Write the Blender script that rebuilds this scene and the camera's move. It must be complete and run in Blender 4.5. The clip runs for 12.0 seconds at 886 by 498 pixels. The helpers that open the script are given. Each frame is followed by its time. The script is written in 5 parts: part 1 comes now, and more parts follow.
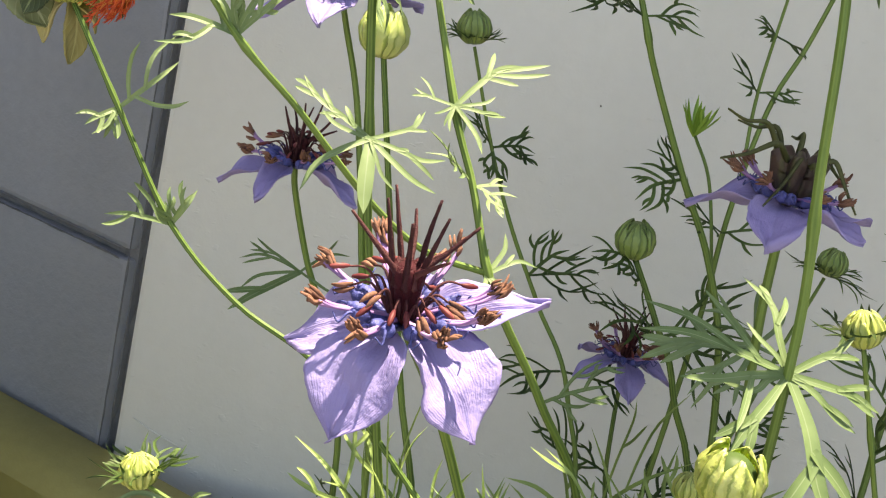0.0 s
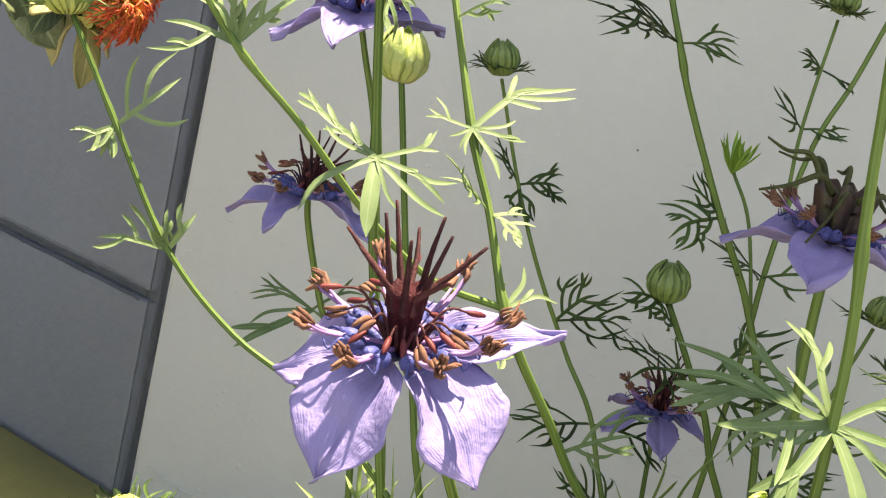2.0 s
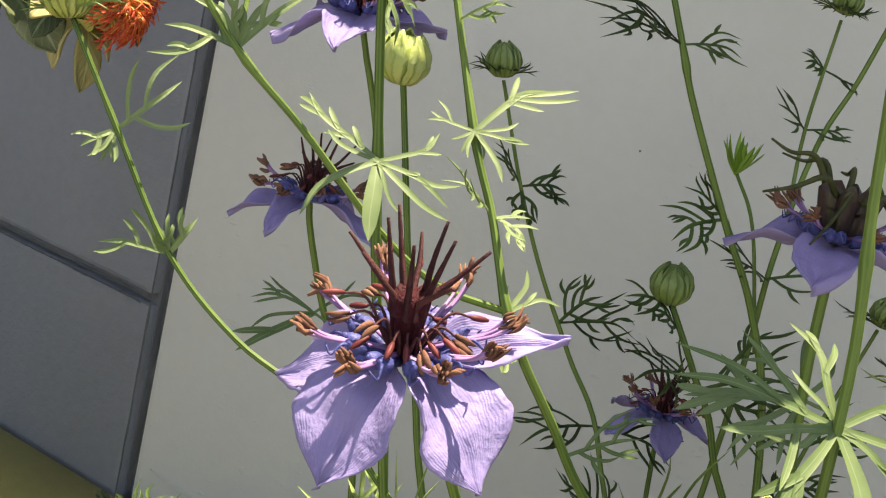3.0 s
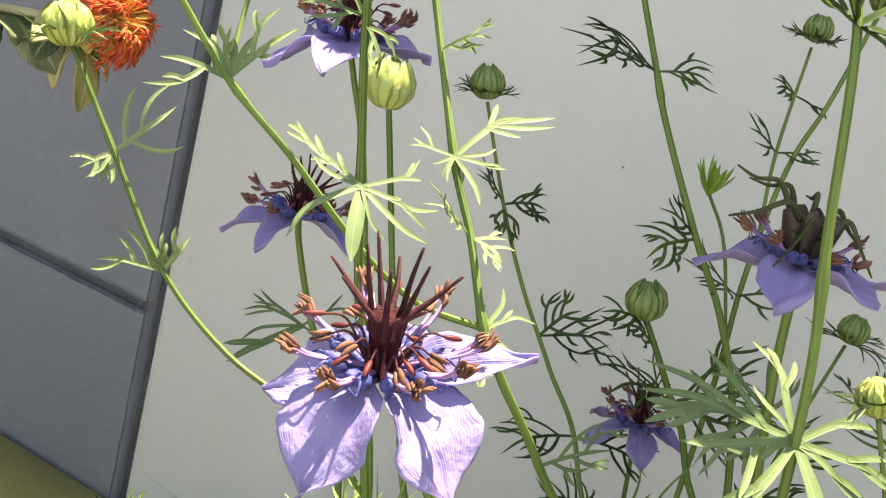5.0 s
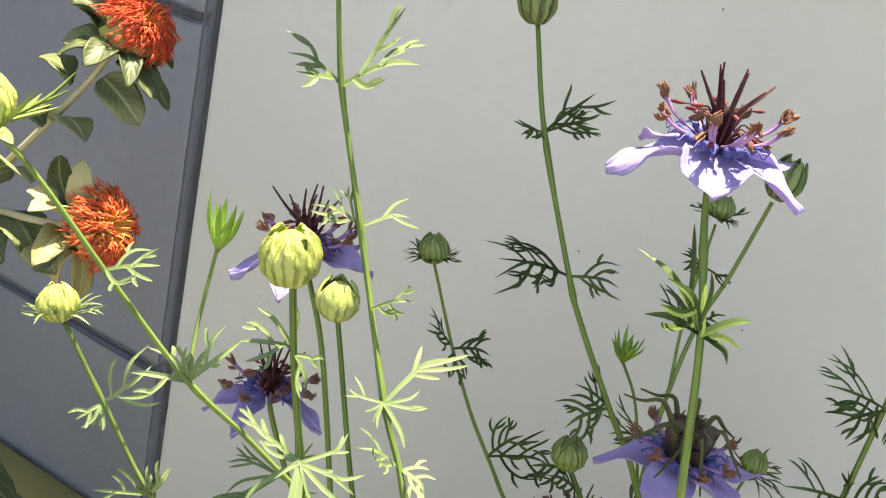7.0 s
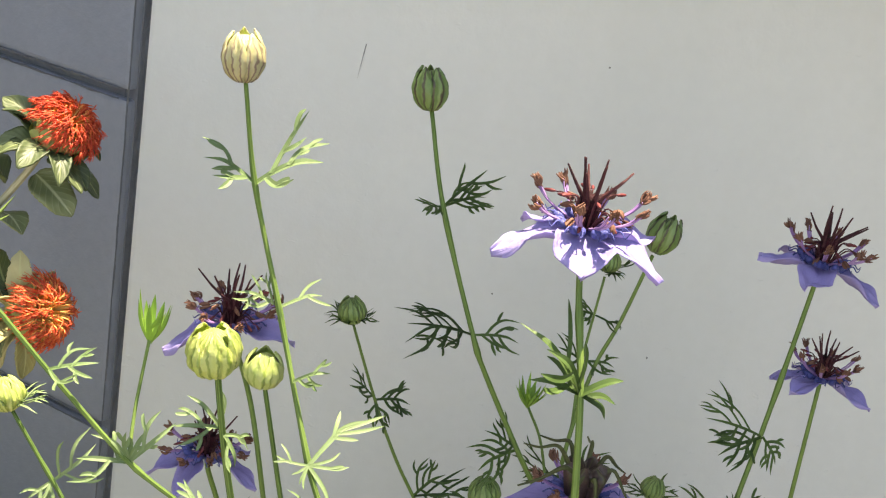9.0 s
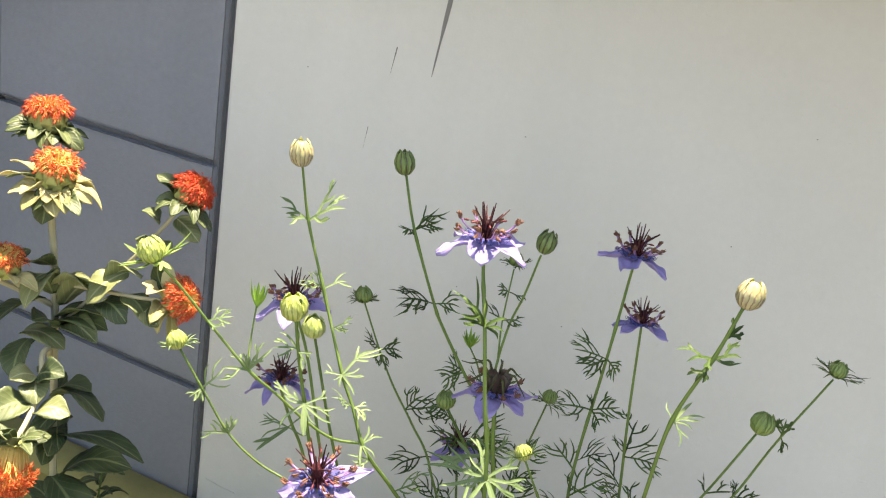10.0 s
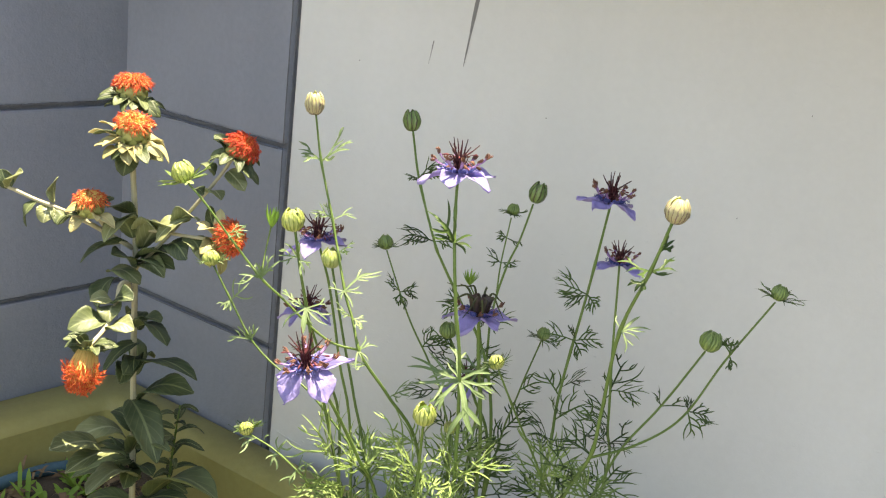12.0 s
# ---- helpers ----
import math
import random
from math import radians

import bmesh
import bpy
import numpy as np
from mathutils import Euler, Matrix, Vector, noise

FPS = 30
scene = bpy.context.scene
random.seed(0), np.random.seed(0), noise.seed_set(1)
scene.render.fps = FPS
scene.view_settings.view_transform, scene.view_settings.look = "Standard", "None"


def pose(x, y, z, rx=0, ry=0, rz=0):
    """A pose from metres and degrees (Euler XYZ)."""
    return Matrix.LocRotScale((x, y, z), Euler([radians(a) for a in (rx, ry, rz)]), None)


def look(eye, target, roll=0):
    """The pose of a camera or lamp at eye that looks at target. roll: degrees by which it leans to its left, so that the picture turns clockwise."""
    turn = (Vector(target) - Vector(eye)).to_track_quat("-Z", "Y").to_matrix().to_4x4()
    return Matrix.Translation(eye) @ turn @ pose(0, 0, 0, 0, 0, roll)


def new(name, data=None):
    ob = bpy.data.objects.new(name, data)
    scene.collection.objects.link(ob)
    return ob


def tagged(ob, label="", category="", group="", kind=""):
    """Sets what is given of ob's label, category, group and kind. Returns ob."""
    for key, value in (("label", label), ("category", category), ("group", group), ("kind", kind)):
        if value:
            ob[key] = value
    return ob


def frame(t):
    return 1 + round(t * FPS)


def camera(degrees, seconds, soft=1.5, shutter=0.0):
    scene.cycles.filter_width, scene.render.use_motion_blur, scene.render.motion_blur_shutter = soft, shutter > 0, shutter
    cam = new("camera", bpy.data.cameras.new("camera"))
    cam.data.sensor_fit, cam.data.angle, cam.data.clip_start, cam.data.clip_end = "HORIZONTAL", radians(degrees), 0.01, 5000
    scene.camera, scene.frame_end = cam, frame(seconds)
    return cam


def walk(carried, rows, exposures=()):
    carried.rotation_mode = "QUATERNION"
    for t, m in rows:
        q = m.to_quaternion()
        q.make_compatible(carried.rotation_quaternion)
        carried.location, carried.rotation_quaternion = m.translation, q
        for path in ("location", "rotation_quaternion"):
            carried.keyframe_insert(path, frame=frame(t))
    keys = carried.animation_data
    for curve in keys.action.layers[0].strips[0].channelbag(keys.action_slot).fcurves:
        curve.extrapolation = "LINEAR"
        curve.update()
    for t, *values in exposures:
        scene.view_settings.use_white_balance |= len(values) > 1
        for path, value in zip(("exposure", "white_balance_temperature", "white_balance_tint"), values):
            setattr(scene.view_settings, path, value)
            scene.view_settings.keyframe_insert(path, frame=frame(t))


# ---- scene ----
PATH = [
    (0, (-0.1260, -0.2718, 0.5995), (-0.0269, 0.1976, 0.4589), 13.79),
    (0.5, (-0.1183, -0.2600, 0.5885), (-0.0278, 0.2149, 0.4610), 14.44),
    (1, (-0.1166, -0.2503, 0.5859), (-0.0341, 0.2274, 0.4635), 14.35),
    (1.5, (-0.1165, -0.2533, 0.5847), (-0.0371, 0.2258, 0.4658), 14.46),
    (2, (-0.1134, -0.2554, 0.5886), (-0.0386, 0.2244, 0.4694), 14.08),
    (2.5, (-0.1134, -0.2544, 0.5884), (-0.0387, 0.2253, 0.4689), 13.88),
    (3, (-0.1136, -0.2540, 0.5891), (-0.0395, 0.2258, 0.4696), 13.87),
    (5, (-0.1127, -0.2665, 0.5969), (-0.0373, 0.2136, 0.4795), 14.30),
    (5.5, (-0.1115, -0.2776, 0.6072), (-0.0343, 0.2013, 0.4859), 13.90),
    (6, (-0.1033, -0.2924, 0.6383), (-0.0312, 0.1828, 0.5005), 13.68),
    (6.5, (-0.1132, -0.3038, 0.6824), (-0.0386, 0.1644, 0.5236), 13.78),
    (7, (-0.1109, -0.2873, 0.7194), (-0.0393, 0.1748, 0.5423), 12.66),
    (7.5, (-0.1000, -0.2850, 0.7529), (-0.0304, 0.1735, 0.5659), 11.86),
    (7.7, (-0.1048, -0.2915, 0.7563), (-0.0270, 0.1627, 0.5710), 12.5),
    (9.1, (-0.1100, -0.3190, 0.7565), (-0.0100, 0.1383, 0.5916), 10.1),
    (9.3, (-0.1150, -0.3465, 0.7585), (-0.0078, 0.1118, 0.5994), 9.35),
    (9.4, (-0.1225, -0.4015, 0.7820), (-0.0201, 0.0575, 0.6207), 8.95),
    (9.5, (-0.1367, -0.4906, 0.8228), (-0.0370, -0.0298, 0.6564), 8.95),
    (9.6, (-0.1490, -0.5800, 0.8620), (-0.0537, -0.1236, 0.6945), 8.67),
    (9.7, (-0.1450, -0.6070, 0.8580), (-0.0530, -0.1430, 0.6978), 8.6),
    (10, (-0.1434, -0.6101, 0.8552), (-0.0525, -0.1457, 0.6938), 8.54),
    (10.5, (-0.1281, -0.6470, 0.8297), (-0.0440, -0.1779, 0.6786), 7.97),
    (11, (-0.1154, -0.6899, 0.8316), (-0.0349, -0.2198, 0.6817), 7.67),
    (11.5, (-0.0531, -0.7182, 0.8214), (-0.0086, -0.2415, 0.6772), 6.76),
    (11.8, (-0.0135, -0.7514, 0.8076), (-0.0018, -0.2697, 0.6743), 6.32),
    (12, (-0.0050, -0.7616, 0.8000), (-0.0050, -0.2788, 0.6700), 6.36),
]
cam = camera(42.8, 12.0, soft=1.15)
walk(cam, [(t, look(eye, target, roll)) for t, eye, target, roll in PATH], exposures=[(0.0, 1.87, 9200, 11), (2.3, 1.9, 9300, 11), (3.0, 1.53, 9300, 11), (5.0, 2.07, 9250, 11), (5.5, 2.1, 9250, 11), (7.5, 2.02, 9050, 11), (9.3, 2.0, 8900, 11), (10.0, 2.0, 8900, 11), (12.0, 2.0, 8900, 11)])

# ---- world, sun ----
SUN_TRAVEL = Vector((-0.22, -0.2, -1.83)).normalized()
sky_world = bpy.data.worlds.new("sky")
scene.world = sky_world
sky_world.use_nodes = True
sky = sky_world.node_tree.nodes.new("ShaderNodeTexSky")
sky.sky_type = "NISHITA"
sky.sun_disc = False
sky.sun_elevation = math.asin(-SUN_TRAVEL.z)
sky.sun_rotation = math.atan2(-SUN_TRAVEL.x, -SUN_TRAVEL.y)
sky_back = sky_world.node_tree.nodes["Background"]
sky_back.inputs["Strength"].default_value = 0.145
sky_world.node_tree.links.new(sky.outputs[0], sky_back.inputs[0])
sun_data = bpy.data.lights.new("sun", "SUN")
sun_data.energy, sun_data.angle, sun_data.color = 5.0, radians(0.55), (1.0, 0.975, 0.93)
sun = new("sun", sun_data)
sun.rotation_mode = "QUATERNION"
sun.rotation_quaternion = SUN_TRAVEL.to_track_quat("-Z", "Y")


# ---- materials ----
class Graph:
    """A small builder of node materials."""

    def __init__(self, name):
        self.m = bpy.data.materials.new(name)
        self.m.use_nodes = True
        self.t = self.m.node_tree
        self.b = self.t.nodes["Principled BSDF"]

    def n(self, kind, inputs=(), **props):
        node = self.t.nodes.new("ShaderNode" + kind)
        for key, value in props.items():
            setattr(node, key, value)
        for slot, value in dict(inputs).items():
            if isinstance(value, bpy.types.NodeSocket):
                self.t.links.new(value, node.inputs[slot])
            else:
                node.inputs[slot].default_value = value
        return node

    def set(self, slot, value):
        if isinstance(value, bpy.types.NodeSocket):
            self.t.links.new(value, self.b.inputs[slot])
        else:
            self.b.inputs[slot].default_value = value

    def math(self, op, a, b=0.0, c=0.0):
        return self.n("Math", {0: a, 1: b, 2: c}, operation=op).outputs[0]

    def noise(self, scale, detail=4.0, coord="Object", stretch=None, rough=0.55):
        v = self.n("TexCoord").outputs[coord]
        if stretch:
            v = self.n("Mapping", {"Vector": v, "Scale": stretch}).outputs[0]
        return self.n("TexNoise", {"Vector": v, "Scale": scale, "Detail": detail, "Roughness": rough}).outputs[0]

    def ramp(self, fac, *stops):
        node = self.n("ValToRGB", {0: fac})
        e = node.color_ramp.elements
        while len(e) < len(stops):
            e.new(0.5)
        for el, (p, c) in zip(e, stops):
            el.position, el.color = p, (*c, 1)
        return node.outputs[0]

    def mix(self, fac, a, b, how="MIX"):
        node = self.n("MixRGB", {0: fac}, blend_type=how)
        for slot, v in ((1, a), (2, b)):
            if isinstance(v, bpy.types.NodeSocket):
                self.t.links.new(v, node.inputs[slot])
            else:
                node.inputs[slot].default_value = (*v, 1)
        return node.outputs[0]

    def bump(self, height, strength, distance):
        self.set("Normal", self.n("Bump", {"Height": height, "Strength": strength, "Distance": distance}).outputs[0])

    def translucent(self, colour, share):
        t = self.n("BsdfTranslucent", {"Color": colour if isinstance(colour, bpy.types.NodeSocket) else (*colour, 1)})
        mixed = self.n("MixShader", {0: share, 1: self.b.outputs[0], 2: t.outputs[0]})
        self.t.links.new(mixed.outputs[0], self.t.nodes["Material Output"].inputs[0])


def paint(name, dark, light, rough=0.7, streak=None, relief=0.0008, spots=None):
    g = Graph(name)
    big = g.noise(5.0, 5.0)
    fine = g.noise(160.0, 3.0)
    c = g.ramp(g.math("ADD", g.math("MULTIPLY", big, 0.75), g.math("MULTIPLY", fine, 0.25)), (0.3, dark), (0.7, light))
    if streak:
        s = g.noise(14.0, 3.0, stretch=(1, 1, 0.06))
        c = g.mix(g.ramp(s, (0.45, (0, 0, 0)), (0.8, (0.35, 0.35, 0.35))), c, streak)
    if spots:
        v = g.n("TexVoronoi", {"Vector": g.n("TexCoord").outputs["Object"], "Scale": 22.0}).outputs["Distance"]
        c = g.mix(g.ramp(v, (0.0, (0.7, 0.7, 0.7)), (0.035, (0, 0, 0))), c, spots)
    g.set("Base Color", c)
    g.set("Roughness", g.math("MULTIPLY_ADD", big, 0.15, rough - 0.08))
    h = g.math("ADD", g.math("MULTIPLY", g.noise(38.0, 5.0), 1.0), g.math("MULTIPLY", g.noise(420.0, 2.0), 0.35))
    if spots:
        # Small dabs of thick paint, in some stretches of the wall more than in others.
        dab = g.math("ADD", g.noise(120.0, 2.0, stretch=(1, 1, 1.9)), g.math("MULTIPLY", g.noise(2.2, 2.0), 0.4))
        h = g.math("ADD", h, g.math("MULTIPLY", g.ramp(dab, (0.86, (0, 0, 0)), (0.95, (1, 1, 1))), 0.45))
    g.bump(h, 0.6, relief)
    return g.m


def foliage(name, dark, light, glow, share=0.3, scale=60.0, rough=0.5, vein=None, striped=0.0, netted=True, gloss=0.22):
    g = Graph(name)
    rnd = g.n("ObjectInfo").outputs["Random"]
    f = g.math("ADD", g.math("MULTIPLY", g.noise(scale, 4.0), 0.8), g.math("MULTIPLY", rnd, 0.35))
    c = g.ramp(f, (0.3, dark), (0.85, light))
    uv = g.n("SeparateXYZ", {0: g.n("UVMap").outputs[0]})
    if striped:
        wave = g.math("SINE", g.math("MULTIPLY", uv.outputs[0], 6.2832 * 7))
        c = g.mix(g.math("MULTIPLY_ADD", wave, striped * 0.5, striped * 0.5), c, light)
        g.bump(wave, 0.35, 0.0002)
    if vein:
        off = g.math("ABSOLUTE", g.math("SUBTRACT", uv.outputs[0], 0.5))
        mid = g.ramp(off, (0.02, (0.8, 0.8, 0.8)), (0.055, (0, 0, 0)))
        side = g.math("SINE", g.math("MULTIPLY", g.math("ADD", uv.outputs[1], g.math("MULTIPLY", off, -0.7)), 42.0))
        if netted:
            c = g.mix(g.math("MULTIPLY", g.ramp(side, (0.8, (0, 0, 0)), (1.0, (1, 1, 1))), 0.22), c, vein)
        c = g.mix(mid, c, vein)
        g.bump(g.math("ADD", g.math("MULTIPLY", side, 0.35 if netted else 0.0), g.math("MULTIPLY", g.noise(110.0, 3.0), 2.0)), 0.3, 0.0004)
    g.set("Base Color", c)
    g.set("Roughness", rough)
    g.set("Specular IOR Level", gloss)
    if share:
        g.translucent(g.mix(1.0, c, glow, "MULTIPLY"), share)
    return g.m


def petal_material():
    g = Graph("lilac petal")
    uv = g.n("SeparateXYZ", {0: g.n("UVMap").outputs[0]})
    fan = g.math("SUBTRACT", uv.outputs[0], 0.5)
    wob = g.math("MULTIPLY_ADD", g.noise(120.0, 3.0), 0.16, fan)
    lines = g.math("SINE", g.math("MULTIPLY", wob, 95.0))
    fine = g.math("SINE", g.math("MULTIPLY", wob, 210.0))
    c = g.ramp(g.noise(70.0, 4.0), (0.3, (0.275, 0.24, 0.5)), (0.75, (0.385, 0.34, 0.615)))
    c = g.mix(g.ramp(lines, (0.55, (0, 0, 0)), (1.0, (0.11, 0.11, 0.11))), c, (0.24, 0.17, 0.52))
    edge = g.ramp(uv.outputs[1], (0.0, (0.45, 0.45, 0.5)), (0.14, (0, 0, 0)), (0.86, (0, 0, 0)), (1.0, (0.15, 0.15, 0.15)))
    c = g.mix(edge, c, (0.41, 0.35, 0.61))
    g.set("Base Color", c)
    g.set("Roughness", 0.55)
    g.set("Specular IOR Level", 0.2)
    g.bump(g.math("ADD", g.math("MULTIPLY", g.math("ADD", lines, fine), 0.1), g.math("ADD", g.math("MULTIPLY", g.noise(420.0, 4.0), 2.6), g.math("MULTIPLY", g.noise(120.0, 3.0), 5.0))), 0.42, 0.0006)
    g.translucent(g.mix(1.0, c, (1.25, 1.2, 1.2), "MULTIPLY"), 0.34)
    return g.m


def bud_material(name, base, light, vein, amount, ribs=15.0, tip=None, relief=0.5):
    """Sepals wrapped round a bud: ribs that run from its base to its tip."""
    g = Graph(name)
    pos = g.n("SeparateXYZ", {0: g.n("TexCoord").outputs["Object"]})
    ang = g.math("ARCTAN2", pos.outputs[1], pos.outputs[0])
    wob = g.math("MULTIPLY_ADD", g.noise(260.0, 4.0), 0.45, ang)
    w = g.math("SINE", g.math("MULTIPLY", wob, ribs))
    c = g.ramp(g.noise(120.0, 3.0), (0.3, base), (0.75, light))
    k = g.math("MULTIPLY", g.ramp(w, (0.48, (0, 0, 0)), (0.96, (1, 1, 1))), amount)
    if tip:
        high = g.n("MapRange", {0: pos.outputs[2], 1: 0.004, 2: 0.015}).outputs[0]
        c = g.mix(g.math("MULTIPLY", high, 0.35), c, tip)
        k = g.math("MULTIPLY", k, g.math("MULTIPLY_ADD", high, -0.45, 1.0))
    c = g.mix(k, c, vein)
    g.set("Base Color", c)
    g.set("Roughness", 0.5)
    g.bump(w, relief, 0.0004)
    g.set("Subsurface Weight", 0.15)
    g.set("Subsurface Radius", (0.002, 0.003, 0.001))
    g.set("Subsurface Scale", 1.0)
    return g.m


def plain(name, dark, light, rough=0.5, scale=200.0, relief=0.0, share=0.0):
    g = Graph(name)
    rnd = g.n("ObjectInfo").outputs["Random"]
    isl = g.n("NewGeometry").outputs["Random Per Island"]
    f = g.math("ADD", g.math("MULTIPLY", g.noise(scale, 3.0), 0.6), g.math("MULTIPLY", g.math("ADD", rnd, isl), 0.25))
    c = g.ramp(f, (0.25, dark), (0.75, light))
    g.set("Base Color", c)
    g.set("Roughness", rough)
    g.set("Specular IOR Level", 0.18)
    if relief:
        g.bump(g.noise(scale * 4, 3.0), 0.6, relief)
    if share:
        g.translucent(c, share)
    return g.m


def floret_material(name, shift):
    g = Graph(name)
    v = g.n("SeparateXYZ", {0: g.n("UVMap").outputs[0]}).outputs[1]
    isl = g.n("NewGeometry").outputs["Random Per Island"]
    f = g.math("ADD", v, g.math("MULTIPLY_ADD", isl, 0.5, -0.25 + shift))
    c = g.ramp(f, (0.12, (0.85, 0.62, 0.2)), (0.4, (0.85, 0.32, 0.08)), (0.68, (0.78, 0.14, 0.045)), (1.0, (0.6, 0.06, 0.025)))
    g.set("Base Color", c)
    g.set("Roughness", 0.55)
    g.translucent(c, 0.3)
    return g.m


M_WALL = paint("pale grey wall paint", (0.55, 0.56, 0.55), (0.615, 0.625, 0.615), 0.6, streak=(0.515, 0.535, 0.52), relief=0.0006, spots=(0.57, 0.57, 0.56))
M_BLOCK = paint("blue grey block paint", (0.185, 0.201, 0.243), (0.265, 0.284, 0.332), 0.6, streak=(0.212, 0.226, 0.26), relief=0.0018)
M_JOINT = paint("painted joint mortar", (0.11, 0.118, 0.138), (0.18, 0.19, 0.218), 0.8, relief=0.003)
M_GROOVE = paint("dark weathered groove", (0.06, 0.066, 0.078), (0.15, 0.16, 0.18), 0.9, relief=0.004)
# Dark so that the added slab throws little light back on the wall.
M_SHADE_SLAB = paint("dark shade slab", (0.1, 0.09, 0.075), (0.16, 0.145, 0.125), 0.7, relief=0.002)
M_MARK = paint("grey scuff", (0.16, 0.16, 0.16), (0.24, 0.24, 0.235), 0.8)
M_OLIVE = paint("olive planter paint", (0.25, 0.226, 0.073), (0.35, 0.32, 0.12), 0.5, streak=(0.2, 0.18, 0.062), relief=0.001)
M_SOIL = paint("dry potting soil", (0.04, 0.03, 0.021), (0.12, 0.09, 0.062), 0.95, relief=0.006)
M_GROUND = paint("concrete ground", (0.16, 0.157, 0.15), (0.22, 0.216, 0.208), 0.85, relief=0.002)
M_BLUE = plain("faded blue plastic", (0.04, 0.1, 0.14), (0.075, 0.155, 0.2), 0.55)
M_STEM = foliage("nigella stem", (0.032, 0.075, 0.015), (0.14, 0.215, 0.056), (1.0, 1.1, 0.6), 0.0, striped=0.75)
# Dark leaf green, with the shade of the back stems in its colour.
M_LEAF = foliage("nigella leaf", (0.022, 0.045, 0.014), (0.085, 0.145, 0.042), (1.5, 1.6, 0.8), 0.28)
M_FAN = foliage("broad nigella leaf", (0.115, 0.185, 0.072), (0.245, 0.33, 0.165), (1.0, 1.1, 0.82), 0.3, vein=(0.24, 0.31, 0.18), netted=False)
# Paler copy of the feathery leaf, sunlight put into its colour.
M_LEAF_SUNLIT = foliage("nigella leaf with sunlight in colour", (0.09, 0.16, 0.038), (0.33, 0.44, 0.16), (1.0, 1.1, 0.75), 0.28)
M_PETAL = petal_material()
M_BUD_PALE = bud_material("pale striped bud", (0.33, 0.4, 0.115), (0.46, 0.51, 0.215), (0.15, 0.23, 0.035), 0.65, 14.0, tip=(0.2, 0.3, 0.05), relief=0.35)
M_BUD_YELLOW = bud_material("yellow green bud", (0.28, 0.335, 0.075), (0.4, 0.44, 0.155), (0.1, 0.16, 0.02), 0.8, 17.0)
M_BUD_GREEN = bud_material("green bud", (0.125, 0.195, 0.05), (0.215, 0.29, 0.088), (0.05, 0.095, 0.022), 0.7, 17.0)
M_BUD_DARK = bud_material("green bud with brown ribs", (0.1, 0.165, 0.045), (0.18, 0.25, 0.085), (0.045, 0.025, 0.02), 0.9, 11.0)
M_BUD_VEINED = bud_material("cream bud with maroon veins", (0.29, 0.265, 0.135), (0.43, 0.385, 0.24), (0.09, 0.026, 0.045), 0.78, 16.0, tip=(0.48, 0.5, 0.2), relief=0.25)
M_PISTIL = plain("maroon carpel", (0.012, 0.002, 0.004), (0.065, 0.008, 0.014), 0.6, 700.0, 0.001)
M_STYLE = plain("dark maroon style", (0.024, 0.006, 0.01), (0.1, 0.035, 0.036), 0.65, 600.0, 0.0006)
M_STYLE_OLD = plain("withered olive style", (0.022, 0.026, 0.012), (0.085, 0.095, 0.036), 0.55, 500.0)
M_CAPSULE = bud_material("ripening dark capsule", (0.014, 0.007, 0.007), (0.06, 0.03, 0.022), (0.055, 0.058, 0.022), 0.7, 12.0, relief=0.4)
M_FILAMENT = plain("violet filament", (0.14, 0.06, 0.22), (0.38, 0.24, 0.45), 0.5, 90.0)
M_ANTHER = plain("brown anther", (0.055, 0.021, 0.016), (0.21, 0.105, 0.072), 0.75, 300.0, 0.0003)
M_ANTHER_RED = plain("red anther", (0.075, 0.014, 0.018), (0.2, 0.05, 0.05), 0.5, 300.0)
M_NECTARY = plain("deep blue nectary", (0.025, 0.032, 0.12), (0.085, 0.095, 0.29), 0.4, 400.0, 0.0004)
M_SSTEM = foliage("pale safflower stem", (0.3, 0.27, 0.16), (0.45, 0.42, 0.28), (1, 1, 0.7), 0.0, striped=0.3)
M_SLEAF = foliage("safflower leaf", (0.026, 0.045, 0.018), (0.12, 0.15, 0.065), (1.3, 1.4, 0.6), 0.1, 40.0, 0.5, vein=(0.22, 0.26, 0.12), gloss=0.36)
# The same leaf made paler, with the look of sunlit tops in its colour.
M_SLEAF_LIT = foliage("safflower leaf with sunlight in colour", (0.085, 0.11, 0.042), (0.27, 0.29, 0.135), (1.2, 1.25, 0.7), 0.15, 45.0, 0.5, vein=(0.42, 0.44, 0.27), gloss=0.45)
M_BRACT = foliage("safflower bract", (0.27, 0.25, 0.1), (0.52, 0.46, 0.24), (1.2, 1.15, 0.6), 0.2, 60.0, 0.5, vein=(0.5, 0.48, 0.24))
M_INVOLUCRE = foliage("yellow green involucre scale", (0.26, 0.29, 0.085), (0.46, 0.46, 0.18), (1.2, 1.2, 0.6), 0.15, 60.0, 0.5)
M_FLORET = floret_material("safflower floret", -0.06)
M_FLORET_RED = floret_material("ripe red safflower floret", 0.2)
M_FLORET_YOUNG = floret_material("young safflower floret", -0.22)
M_FLORET_HANGING = floret_material("hanging safflower floret", -0.16)
M_LITTER = plain("dry brown litter", (0.09, 0.06, 0.035), (0.28, 0.2, 0.12), 0.85, 90.0)
M_WEED = foliage("fresh weed", (0.14, 0.27, 0.04), (0.26, 0.42, 0.09), (1.2, 1.3, 0.5), 0.3)


